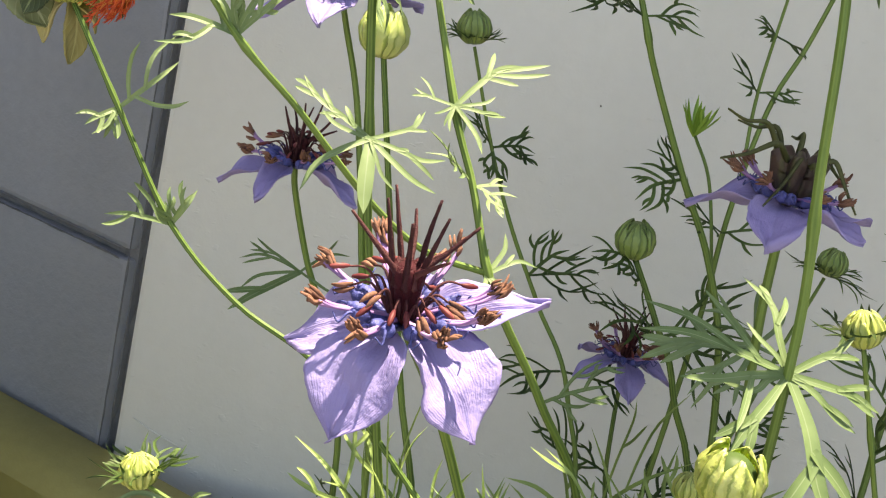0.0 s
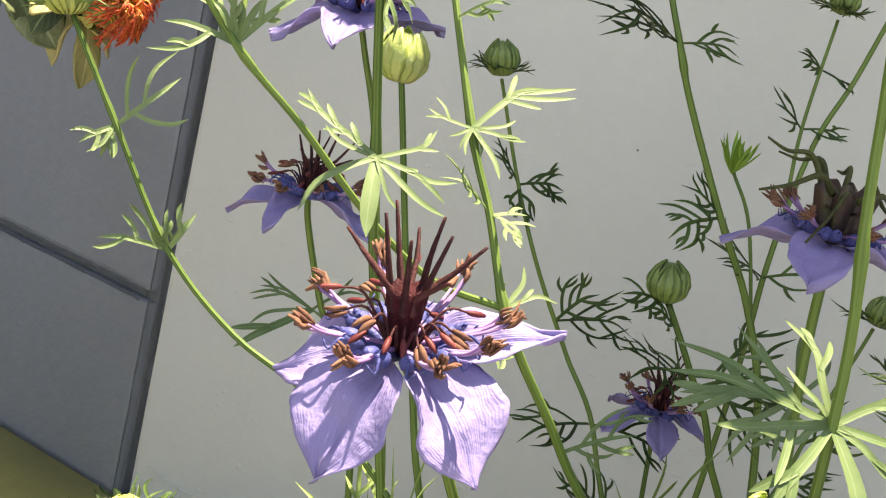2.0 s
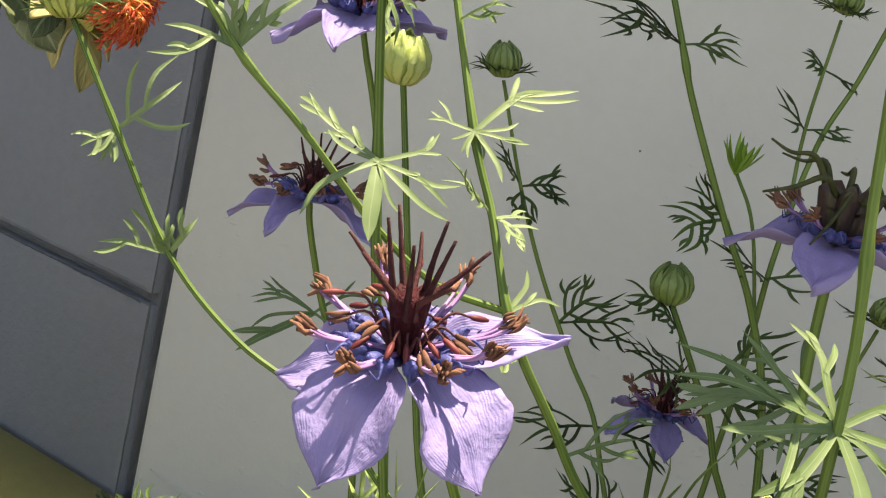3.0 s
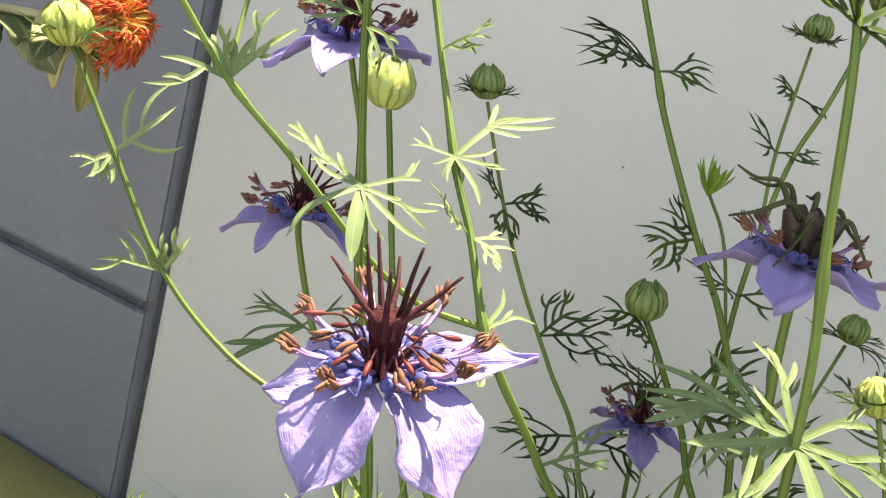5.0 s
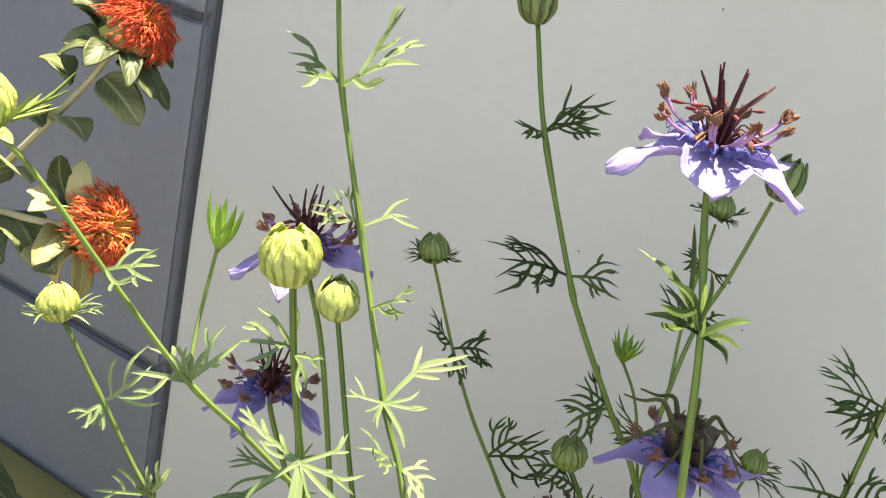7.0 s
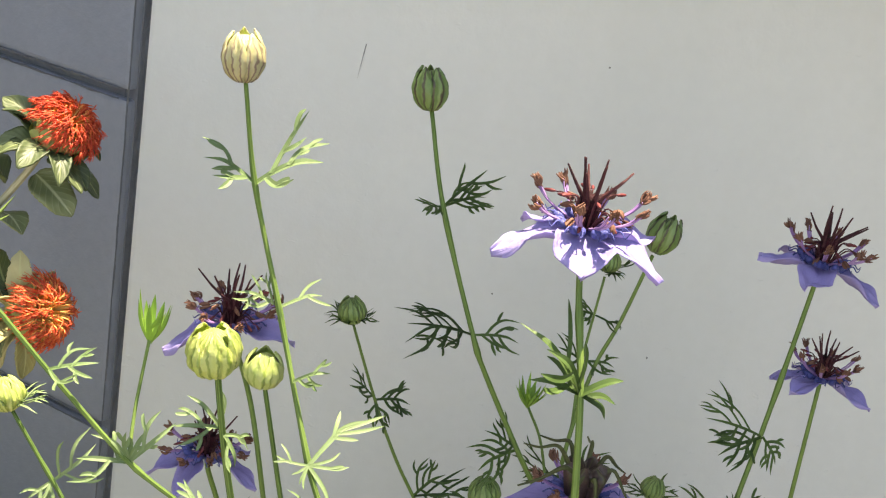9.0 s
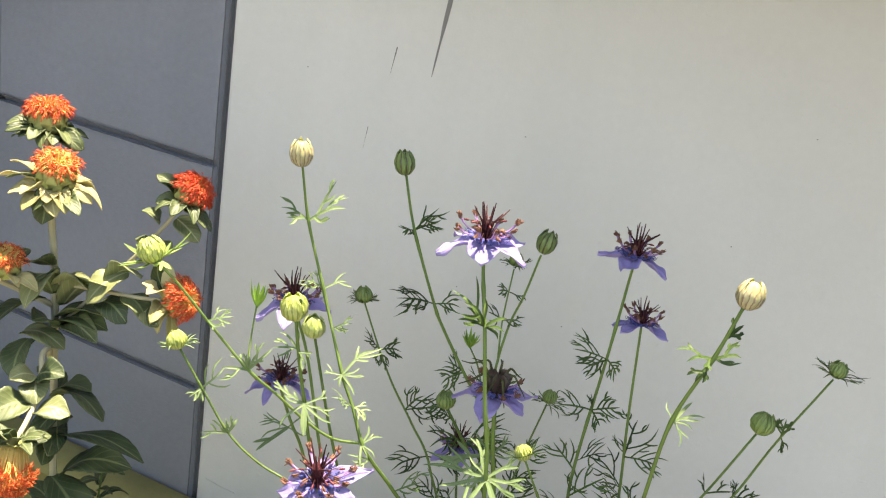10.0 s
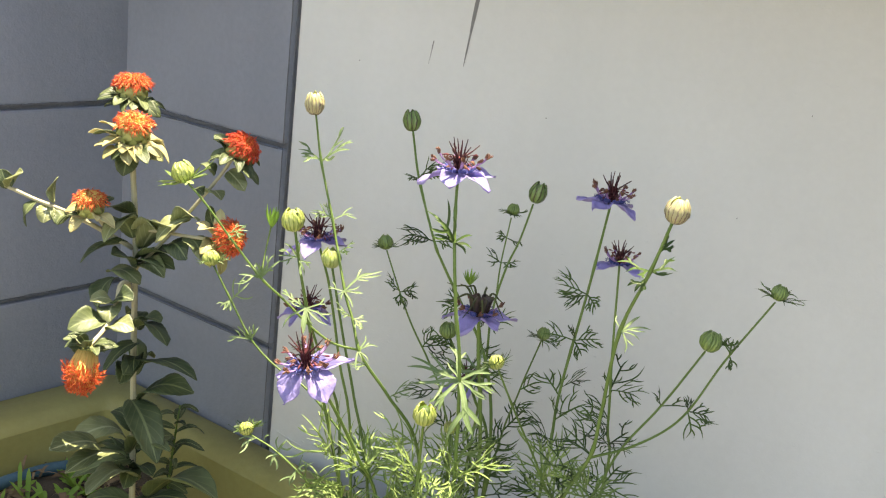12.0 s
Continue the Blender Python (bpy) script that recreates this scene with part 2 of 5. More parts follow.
# ---- mesh helpers ----
def part(name, bm, material, parent, label="", m=None, smooth=True):
    """Links a bmesh as one mesh object under a thing or a part; m: its pose in the world's axes, inside its parent."""
    me = bpy.data.meshes.new(name)
    bm.normal_update()
    bm.to_mesh(me)
    bm.free()
    me.materials.append(material)
    if smooth:
        me.polygons.foreach_set("use_smooth", [True] * len(me.polygons))
    ob = new(name, me)
    ob.parent = parent
    if m is not None:
        ob.matrix_basis = m
    return tagged(ob, label)


def thing(name, label, category, at=(0, 0, 0), group="", kind=""):
    ob = new(name)
    ob.empty_display_size = 0.02
    ob.location = at
    return tagged(ob, label, category, group, kind)


def fresh():
    bm = bmesh.new()
    bm.loops.layers.uv.new("UVMap")
    return bm


def spline(points, per=6):
    """A smooth line through the points."""
    p = [Vector(q) for q in points]
    if len(p) < 3:
        return [p[0].lerp(p[1], k / per) for k in range(per + 1)]
    p = [p[0] * 2 - p[1], *p, p[-1] * 2 - p[-2]]
    out = []
    for a, b, c, d in zip(p, p[1:], p[2:], p[3:]):
        for k in range(per):
            t = k / per
            out.append(0.5 * (2 * b + (c - a) * t + (2 * a - 5 * b + 4 * c - d) * t * t + (3 * b - a - 3 * c + d) * t**3))
    return out + [p[-2]]


def skin(bm, rings, close=True, cap=True, span_v=(0.0, 1.0)):
    """Faces between rings of points, with the way round in u and the way along in v."""
    uv = bm.loops.layers.uv.active
    made = [[bm.verts.new(q) for q in ring] for ring in rings]
    n, m = len(rings[0]), len(rings)
    for j in range(m - 1):
        for i in range(n if close else n - 1):
            k = (i + 1) % n
            f = bm.faces.new((made[j][i], made[j][k], made[j + 1][k], made[j + 1][i]))
            span = n if close else n - 1
            for loop, (u, v) in zip(f.loops, ((i, j), (i + 1, j), (i + 1, j + 1), (i, j + 1))):
                loop[uv].uv = (u / span, span_v[0] + (span_v[1] - span_v[0]) * v / (m - 1))
    if cap and close:
        bm.faces.new(made[0][::-1])
        bm.faces.new(made[-1])
    return made


def tube(bm, path, radius, sides=8, ridge=0.0, span_v=(0.0, 1.0)):
    """A tube along a line; radius: a function of the way along, 0 to 1."""
    side = Vector((1, 0.13, 0.05))
    rings = []
    for i, q in enumerate(path):
        ahead = (path[min(i + 1, len(path) - 1)] - path[max(i - 1, 0)]).normalized()
        side = (side - ahead * side.dot(ahead)).normalized()
        other = ahead.cross(side)
        r = radius(i / (len(path) - 1))
        ring = []
        for k in range(sides):
            a = 2 * math.pi * k / sides
            rr = r * (1 + (ridge if k % 2 else -ridge))
            ring.append(q + side * (math.cos(a) * rr) + other * (math.sin(a) * rr))
        rings.append(ring)
    skin(bm, rings, span_v=span_v)


def blade(bm, path, width, facing, thick=0.14, foot=0.55, fold=0.25, shoulder=0.62):
    """A thin leaf lobe along a line: a lens in section, drawn in past its shoulder."""
    n = len(path)
    top, under = [], []
    for i, q in enumerate(path):
        t = i / (n - 1)
        ahead = (path[min(i + 1, n - 1)] - path[max(i - 1, 0)]).normalized()
        side = ahead.cross(facing)
        side = side.normalized() if side.length > 1e-6 else Vector((1, 0, 0))
        up = side.cross(ahead)
        w = width * 0.5 * (foot + (1.15 - foot) * math.sin(math.pi * min(1, (t * 0.9 + 0.12) ** (1.3 if foot < 0.55 else 1)))) * (1 - (max(0, t - shoulder) / (1 - shoulder)) ** 2.2 * 0.93)
        deep = q - up * (w * fold)
        top.append([q - side * w, deep + up * (w * thick), q + side * w])
        under.append([q + side * w, deep - up * (w * thick * 1.2), q - side * w])
    skin(bm, top, close=False)
    skin(bm, under, close=False)


def ellipsoid(bm, centre, axis, length, width, seg=8, rings=6):
    axis = axis.normalized()
    q = axis.to_track_quat("Z", "X")
    rows = []
    for j in range(rings + 1):
        a = math.pi * j / rings
        r, z = max(math.sin(a), 0.04) * width / 2, -math.cos(a) * length / 2
        rows.append([centre + q @ Vector((math.cos(2 * math.pi * k / seg) * r, math.sin(2 * math.pi * k / seg) * r, z)) for k in range(seg)])
    skin(bm, rows)


def frame_of(axis, at, spin=0.0):
    """A pose whose z lies along axis."""
    z = Vector(axis).normalized()
    x = Vector((1, 0, 0)) if abs(z.x) < 0.9 else Vector((0, 1, 0))
    x = (x - z * x.dot(z)).normalized()
    return Matrix.Translation(at) @ Matrix((x, z.cross(x), z)).transposed().to_4x4() @ Matrix.Rotation(radians(spin), 4, "Z")


def box(bm, m, size, bevel=0.0, segments=2):
    made = bmesh.ops.create_cube(bm, size=1.0, matrix=m @ Matrix.Diagonal((*size, 1)))
    if bevel:
        edges = list({e for v in made["verts"] for e in v.link_edges})
        bmesh.ops.bevel(bm, geom=edges, offset=bevel, segments=segments, affect="EDGES", profile=0.6)


# ---- ground, walls ----
bm = fresh()
skin(bm, [[Vector((x, y, 0)) for x in (-400, -3, -1, 1, 3, 400)] for y in (-400, -3, -1, 1, 3, 400)], close=False)
tagged(part("ground", bm, M_GROUND, None), "bare pale concrete ground round the planter", "ground", kind="structure")

SEAM = Vector((-0.1625, 0.2805, 0))
BLOCK_WAY = Vector((math.cos(radians(142)), math.sin(radians(142)), 0))
CORNER = SEAM + BLOCK_WAY * 0.2507
LEFT_WAY = Vector((math.cos(radians(233)), math.sin(radians(233)), 0))
PLAIN_WAY = Vector((0.9756, -0.2195, 0))
WALL_TOP = 1.6


def along(origin, way, depth_side):
    """A pose at a wall's foot: x runs along the wall, y into it."""
    x = way.normalized()
    y = Vector((0, 0, 1)).cross(x) * depth_side
    m = Matrix((x, y, Vector((0, 0, 1)))).transposed().to_4x4()
    return Matrix.Translation(origin) @ m


plain_at = along(SEAM + PLAIN_WAY * 0.0055, PLAIN_WAY, 1)
bm = fresh()
box(bm, plain_at @ Matrix.Translation((0.605, 0.06, WALL_TOP / 2)), (1.21, 0.12, WALL_TOP), 0.0025)
wall_plain = tagged(part("wall_right", bm, M_WALL, None, smooth=False), "smooth pale grey painted wall with scuffs and drip marks", "wall", kind="structure")


def scuff(x, z, length, width, lean):
    """A tapered dark rub mark, a hair proud of the plain wall."""
    bm = fresh()
    rows = []
    for k in range(9):
        t = k / 8
        w = width * (0.08 + 0.92 * t) * (1 + 0.25 * math.sin(k * 2.3))
        rows.append([plain_at @ Vector((x + lean * t + s * w, -0.0004 - 0.0003 * (1 - abs(s) * 2), z + length * t)) for s in (-0.5, 0.0, 0.5)])
    skin(bm, rows, close=False)
    part("scuff_mark", bm, M_MARK, wall_plain, "dark tapered rub mark")


scuff(0.156, 0.697, 0.11, 0.0065, 0.012)
scuff(0.124, 0.694, 0.022, 0.0012, 0.003)
scuff(0.11, 0.633, 0.018, 0.0006, 0.002)
for x, z in ((0.455, 0.695), (0.235, 0.662), (0.29, 0.51), (0.41, 0.6), (0.06, 0.69), (0.2, 0.53)):
    bm = fresh()
    ellipsoid(bm, plain_at @ Vector((x, -0.0002, z)), plain_at.to_3x3() @ Vector((0, 1, 0)), 0.0008, 0.0011)
    part("paint_speck", bm, M_MARK, wall_plain)

# The plaster ridge and hairline crack at the plain wall's foot, beside the groove.
bm = fresh()
tube(bm, spline([plain_at @ Vector((0.008, -0.0005, 0.314)), plain_at @ Vector((0.02, -0.001, 0.309)), plain_at @ Vector((0.034, -0.0005, 0.304))]), lambda t: 0.0004, 6)
part("plaster_crack", bm, M_WALL, wall_plain, "thin plaster ridge")


def block_wall(name, origin, way, side, lengths, past, extra, label):
    """Painted blocks with recessed joints before a mortar core."""
    at = along(origin, way, side)
    total = sum(lengths)
    bm = fresh()
    box(bm, at @ Matrix.Translation((total / 2 + past / 2, 0.0655, WALL_TOP / 2)), (total + abs(past), 0.12, WALL_TOP - 0.002 * abs(past)))
    wall = tagged(part(name, bm, M_JOINT, None, smooth=False), label, "wall", kind="structure")
    shapes = {}
    for course in range(8):
        x = 0.0
        for length in lengths:
            if length not in shapes:
                bm = fresh()
                box(bm, Matrix.Identity(4), (length - 0.002 + extra, 0.05, 0.1948), 0.003, 2)
                for v in bm.verts:
                    v.co.y += 0.0012 * noise.noise(v.co * 30)
                shapes[length] = part("block", bm, M_BLOCK, wall, smooth=False)
                ob = shapes[length]
            else:
                ob = new("block", shapes[length].data)
                ob.parent = wall
            ob.matrix_basis = at @ Matrix.Translation((x + length / 2 - extra / 2, 0.025, 0.1 + 0.2 * course))
            x += length
    return wall


wall_back = block_wall("wall_back", CORNER, -BLOCK_WAY, 1, (0.249,), 0.0, 0.012, "blue grey painted block wall with recessed joints")
wall_left = block_wall("wall_left", CORNER + LEFT_WAY * 1.6, -LEFT_WAY, 1, (0.4, 0.4, 0.4, 0.41), 0.13, 0.0, "blue grey painted block wall with recessed horizontal joints")

# The dark groove between the two wall finishes.
bm = fresh()
rows = []
for j in range(121):
    z = WALL_TOP * j / 120
    rows.append([SEAM + Vector((0, 0, z)) + PLAIN_WAY * x + Vector((0.42, 0.9, 0)) * (0.009 + 0.004 * noise.noise(Vector((x * 90, 0, z * 60)))) for x in (-0.009, -0.003, 0.003, 0.009)])
skin(bm, rows, close=False)
tagged(part("trim_groove", bm, M_GROOVE, None), "dark rough groove between block and plain wall", "groove", kind="structure")



def ragged(wall, at, start, way, length, width, seed, label="ragged dark mortar edge"):
    """An uneven smear of mortar along a joint, a hair proud of the wall."""
    bm = fresh()
    steps = int(length / 0.0025)
    out = []
    for k in range(steps + 1):
        s = k / steps * length
        c = Vector(start) + Vector(way) * s
        across = Vector((way[2], 0, way[0]))
        up = width * max(0.03, 0.55 + 0.9 * noise.noise(Vector((s * 55, seed, 0))) + 0.5 * noise.noise(Vector((s * 210, seed, 4))))
        down = width * max(0.03, 0.5 + 0.9 * noise.noise(Vector((s * 48, seed + 9, 0))) + 0.5 * noise.noise(Vector((s * 190, seed, 8))))
        out.append([at @ (c + across * f + Vector((0, -0.0007 * h, 0))) for f, h in ((-down, 0.3), (-down * 0.5, 1), (up * 0.5, 1), (up, 0.3))])
    skin(bm, out, close=False)
    part("mortar_edge", bm, M_GROOVE, wall, label)


back_at = along(CORNER, -BLOCK_WAY, 1)
left_at = along(CORNER + LEFT_WAY * 1.6, -LEFT_WAY, 1)
for k, z in enumerate((0.4, 0.6, 0.8)):
    ragged(wall_back, back_at, (0.002, 0, z + 0.0028), (1, 0, 0), 0.24, 0.0014, 3 * k + 1)
    ragged(wall_back, back_at, (0.002, 0, z - 0.0028), (1, 0, 0), 0.24, 0.0009, 3 * k + 2)
    ragged(wall_left, left_at, (0.9, 0, z + 0.0028), (1, 0, 0), 0.7, 0.0014, 3 * k + 20)
ragged(wall_back, back_at, (0.248, 0, 0.29), (0, 0, 1), 0.75, 0.0009, 41)

# Upright slab added out of view on the right to dim the walls.
bm = fresh()
box(bm, Matrix.Translation((0.79, -1.2, WALL_TOP / 2 - 0.05)), (0.12, 2.6, WALL_TOP - 0.1), 0.004)
tagged(part("wall_side", bm, M_BLOCK, None, smooth=False), "unseen blue grey slab added to keep light off the walls", "wall", kind="structure")

# Slab added over the corner, above the view, whose slanting edge shades what grows close to the wall.
bm = fresh()
# The middle points bend the edge to where the shade should end.
SHADE_OUTLINE = ((-0.367, 0.45), (-0.455, 0.321), (-0.03, 0.0915), (0.042, 0.033), (0.11, 0.03), (0.93, -0.427), (0.93, 0.045), (-0.155, 0.29))
skin(bm, [[Vector((x, y, z)) for x, y in SHADE_OUTLINE] for z in (0.87, 0.92)])
bmesh.ops.bevel(bm, geom=list(bm.edges), offset=0.003, segments=2, affect="EDGES", profile=0.6)
tagged(part("roof_eave", bm, M_SHADE_SLAB, None, smooth=False), "unseen dark slab added above the corner to cast shade", "eave", kind="structure")

# ---- planter and soil ----
U, V = -BLOCK_WAY, LEFT_WAY
N_BACK = Vector((-0.616, -0.788, 0))
N_LEFT = Vector((0.799, -0.602, 0))


def in_planter(u, v, z):
    """A place in the planter: u metres out from the left wall, v metres out from the back wall."""
    return CORNER + N_LEFT * u + N_BACK * v + Vector((0, 0, z))


def rounded(u0, v0, u1, v1, r, z):
    """A rectangle with round corners, as a ring of points."""
    out = []
    for cu, cv, a0 in ((u1 - r, v1 - r, 0), (u0 + r, v1 - r, 90), (u0 + r, v0 + r, 180), (u1 - r, v0 + r, 270)):
        for k in range(7):
            a = radians(a0 + 15 * k)
            out.append(in_planter(cu + math.cos(a) * r, cv + math.sin(a) * r, z))
    return out


planter = thing("planter", "olive painted rectangular planter filled with soil", "planter", in_planter(0.39, 0.16, 0))
bm = fresh()
RINGS = (
    (0.035, 0.03, 0.0), (0.012, 0.01, 0.27), (0.004, 0.004, 0.284), (0.004, 0.004, 0.291), (0.008, 0.008, 0.295),
    (0.052, 0.038, 0.295), (0.062, 0.045, 0.292), (0.067, 0.05, 0.284), (0.078, 0.058, 0.12), (0.085, 0.062, 0.115),
)
def tub_rings(rows):
    return [[q - planter.location for q in rounded(a, b, 0.78 - a, 0.32 - b, 0.018, z)] for a, b, z in rows]


skin(bm, tub_rings(RINGS[:3]), cap=False)
part("outer_wall", bm, M_OLIVE, planter)
bm = fresh()
skin(bm, tub_rings(RINGS[2:8]), cap=False)
part("rim", bm, M_OLIVE, planter, "flat olive rim")
bm = fresh()
skin(bm, tub_rings(RINGS[7:]), cap=False)
part("inner_wall", bm, M_OLIVE, planter)


def soil_height(u, v):
    return 0.236 - 0.06 * min(1, max(0, (u - 0.12) / 0.3)) + 0.016 * noise.noise(Vector((u * 14, v * 14, 0))) + 0.006 * noise.noise(Vector((u * 60, v * 60, 3)))


bm = fresh()
rows = []
for j in range(41):
    v = 0.052 + 0.216 * j / 40
    rows.append([in_planter(u, v, soil_height(u, v)) for u in (0.068 + 0.644 * i / 110 for i in range(111))])
skin(bm, rows, close=False)
tagged(part("soil", bm, M_SOIL, None), "dark crumbly potting soil with litter in the planter", "soil", kind="stuff")

# Dry leaves and stalks on the soil.
rng = random.Random(5)
bm = fresh()
for _ in range(420):
    u, v = rng.uniform(0.08, 0.42), rng.uniform(0.07, 0.255)
    at = in_planter(u, v, soil_height(u, v) + 0.003)
    a = rng.uniform(0, 6.28)
    d = Vector((math.cos(a), math.sin(a), rng.uniform(-0.1, 0.5))) * rng.uniform(0.008, 0.035)
    blade(bm, spline([at, at + d * 0.5 + Vector((0, 0, 0.004)), at + d], 2), rng.uniform(0.001, 0.007), Vector((0, 0, 1)))
tagged(part("leaf_litter", bm, M_LITTER, None), "dry brown leaves and stalks scattered on soil", "litter", kind="stuff")

bm = fresh()
for _ in range(38):
    u, v = rng.uniform(0.075, 0.17), rng.uniform(0.1, 0.25)
    at = in_planter(u, v, soil_height(u, v))
    for _ in range(5):
        a = rng.uniform(0, 6.28)
        d = Vector((math.cos(a), math.sin(a), rng.uniform(0.5, 1.6))) * rng.uniform(0.008, 0.02)
        blade(bm, spline([at, at + d * 0.6, at + d + Vector((0, 0, -0.003))], 2), rng.uniform(0.002, 0.005), Vector((0.2, -0.6, 1)))
tagged(part("weeds", bm, M_WEED, None), "small bright green weeds growing in the soil", "weeds", kind="stuff")

bm = fresh()
tube(bm, spline([in_planter(0.08, 0.26, 0.24), in_planter(0.08, 0.2, 0.243), in_planter(0.082, 0.13, 0.243), in_planter(0.09, 0.075, 0.232)]), lambda t: 0.0065, 12)
tagged(part("hose", bm, M_BLUE, None), "faded blue plastic hose lying along the planter", "hose")


# ---- nigella ----
def lobe(bm, rng, at, way, ahead, facing, length, width, forks):
    """A narrow leaf lobe that leaves at an angle, bends towards the leaf's tip and may fork."""
    lift = facing * (length * rng.uniform(-0.38, 0.24))
    path = spline([at, at + way * length * 0.4, at + way * length * 0.68 + ahead * length * 0.13 + lift * 0.3, at + way * length * 0.78 + ahead * length * rng.uniform(0.22, 0.6) + lift], 3)
    blade(bm, path, width, facing, 0.16, 0.85, 0.5)
    if forks:
        side = rng.choice((-1, 1))
        for k in range(2 if rng.random() < 0.3 else 1):
            i = max(1, min(len(path) - 2, round((0.42 + 0.2 * k + rng.uniform(-0.05, 0.05)) * (len(path) - 1))))
            on = (path[i + 1] - path[i - 1]).normalized()
            turn = Matrix.Rotation(side * radians(rng.uniform(34, 56)), 3, facing) @ on
            lobe(bm, rng, path[i], turn, on, facing, length * rng.uniform(0.34, 0.52), width * 0.95, forks - 1)
            side = -side


def feather(parent, at, way, length, seed, facing=None, width=0.00105, pinnae=3, material=None, forks=1):
    """A thread-like divided leaf with curving, forking lobes."""
    rng = random.Random(seed)
    way = Vector(way).normalized()
    facing = Vector(facing) if facing else Vector((rng.uniform(-0.4, 0.4), rng.uniform(-0.75, -0.3), 1))
    facing = (facing - way * facing.dot(way)).normalized()
    at = Vector(at)
    bm = fresh()
    side = way.cross(facing).normalized()
    sway = length * rng.uniform(-0.16, 0.16)
    spine = spline([at, at + way * length * 0.36 + facing * length * 0.06 + side * sway * 0.3, at + way * length * 0.7 + facing * length * 0.05 + side * sway * 0.7, at + way * length * 0.96 - facing * length * rng.uniform(0.02, 0.2) + side * sway * 1.5], 4)
    blade(bm, spine, width * 1.15, facing, 0.14, 0.85, 0.5)
    first = rng.choice((-1, 1))
    for p in range(pinnae):
        for j, s in enumerate((first, -first)):
            if rng.random() < 0.2:
                continue
            where = 0.14 + 0.58 * (p + 0.38 * j + rng.uniform(-0.08, 0.08)) / pinnae
            i = max(1, min(len(spine) - 2, round(where * (len(spine) - 1))))
            on = (spine[i + 1] - spine[i - 1]).normalized()
            off = Matrix.Rotation(s * radians(rng.uniform(40, 62)), 3, facing) @ on
            lobe(bm, rng, spine[i], off, on, facing, length * rng.uniform(0.55, 0.8) * (1.05 - 0.5 * p / pinnae), width, forks if p == 0 or rng.random() < 0.6 else 0)
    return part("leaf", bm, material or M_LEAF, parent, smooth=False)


def fan(parent, at, lobes, normal=(0.0, -0.74, 0.67), label="pale broad divided leaf"):
    """A broad divided leaf that spreads from a node; lobes: angle, length and width in millimetres, side lobes (where, turn, share of the length) and the bend where there is one."""
    rng = random.Random(len(lobes) * 7 + 1)
    bm = fresh()
    at, normal = Vector(at), Vector(normal).normalized()
    e1 = (Vector((1, 0, 0)) - normal * normal.x).normalized()
    e2 = normal.cross(e1)
    for angle, length, wide, sides, *bent in lobes:
        length, wide = length / 1000, wide * (0.7 if wide < 3 else 0.74) / 1000
        way = e1 * math.cos(radians(angle)) + e2 * (math.sin(radians(angle)) * 1.18)
        left = normal.cross(way)
        turn_to = rng.choice((-1, 1))
        bow, hook = left * length * turn_to * rng.uniform(0.03, 0.09), left * length * -turn_to * rng.uniform(0.0, 0.14)
        if wide > 0.002:
            bow, hook = bow * 0.15, hook * 0.15
        if bent:
            bow, hook = left * length * bent[0] * 0.3, left * length * bent[0]
        tilt = normal * length * rng.uniform(-0.18, 0.1)
        path = spline([at, at + way * length * 0.35 + bow * 0.8 + normal * length * 0.04, at + way * length * 0.7 + bow + tilt * 0.4 + normal * length * 0.04, at + way * length + hook + tilt], 5)
        blade(bm, path, wide, normal, 0.1, 0.72 if wide < 0.0025 else 0.5, 0.45, 0.76)
        for where, turn, share in sides:
            i = max(1, min(len(path) - 2, round(where * (len(path) - 1))))
            ahead = (path[i + 1] - path[i - 1]).normalized()
            off = Matrix.Rotation(radians(turn * rng.uniform(1.0, 1.25)), 3, normal) @ ahead
            far = length * share
            bend = normal * far * rng.uniform(-0.35, 0.1)
            blade(bm, spline([path[i - 1], path[i] + off * far * 0.5, path[i] + off * far * 0.93 + ahead * far * 0.2 + bend], 6), wide * 0.85, normal, 0.1, 0.6, 0.45, 0.74)
    return part("leaf", bm, M_FAN, parent, label)


def stem(parent, points, r0, r1, name="stem", material=None, nodes=()):
    bm = fresh()
    path = spline(points, 7)
    def radius(t):
        swell = sum(0.35 * math.exp(-(((t - k) / 0.018) ** 2)) for k in nodes)
        return (r0 + (r1 - r0) * t) * (1 + swell) * (1.0 if material else 0.74)
    tube(bm, path, radius, 10, 0.05)
    return part(name, bm, material or M_STEM, parent)


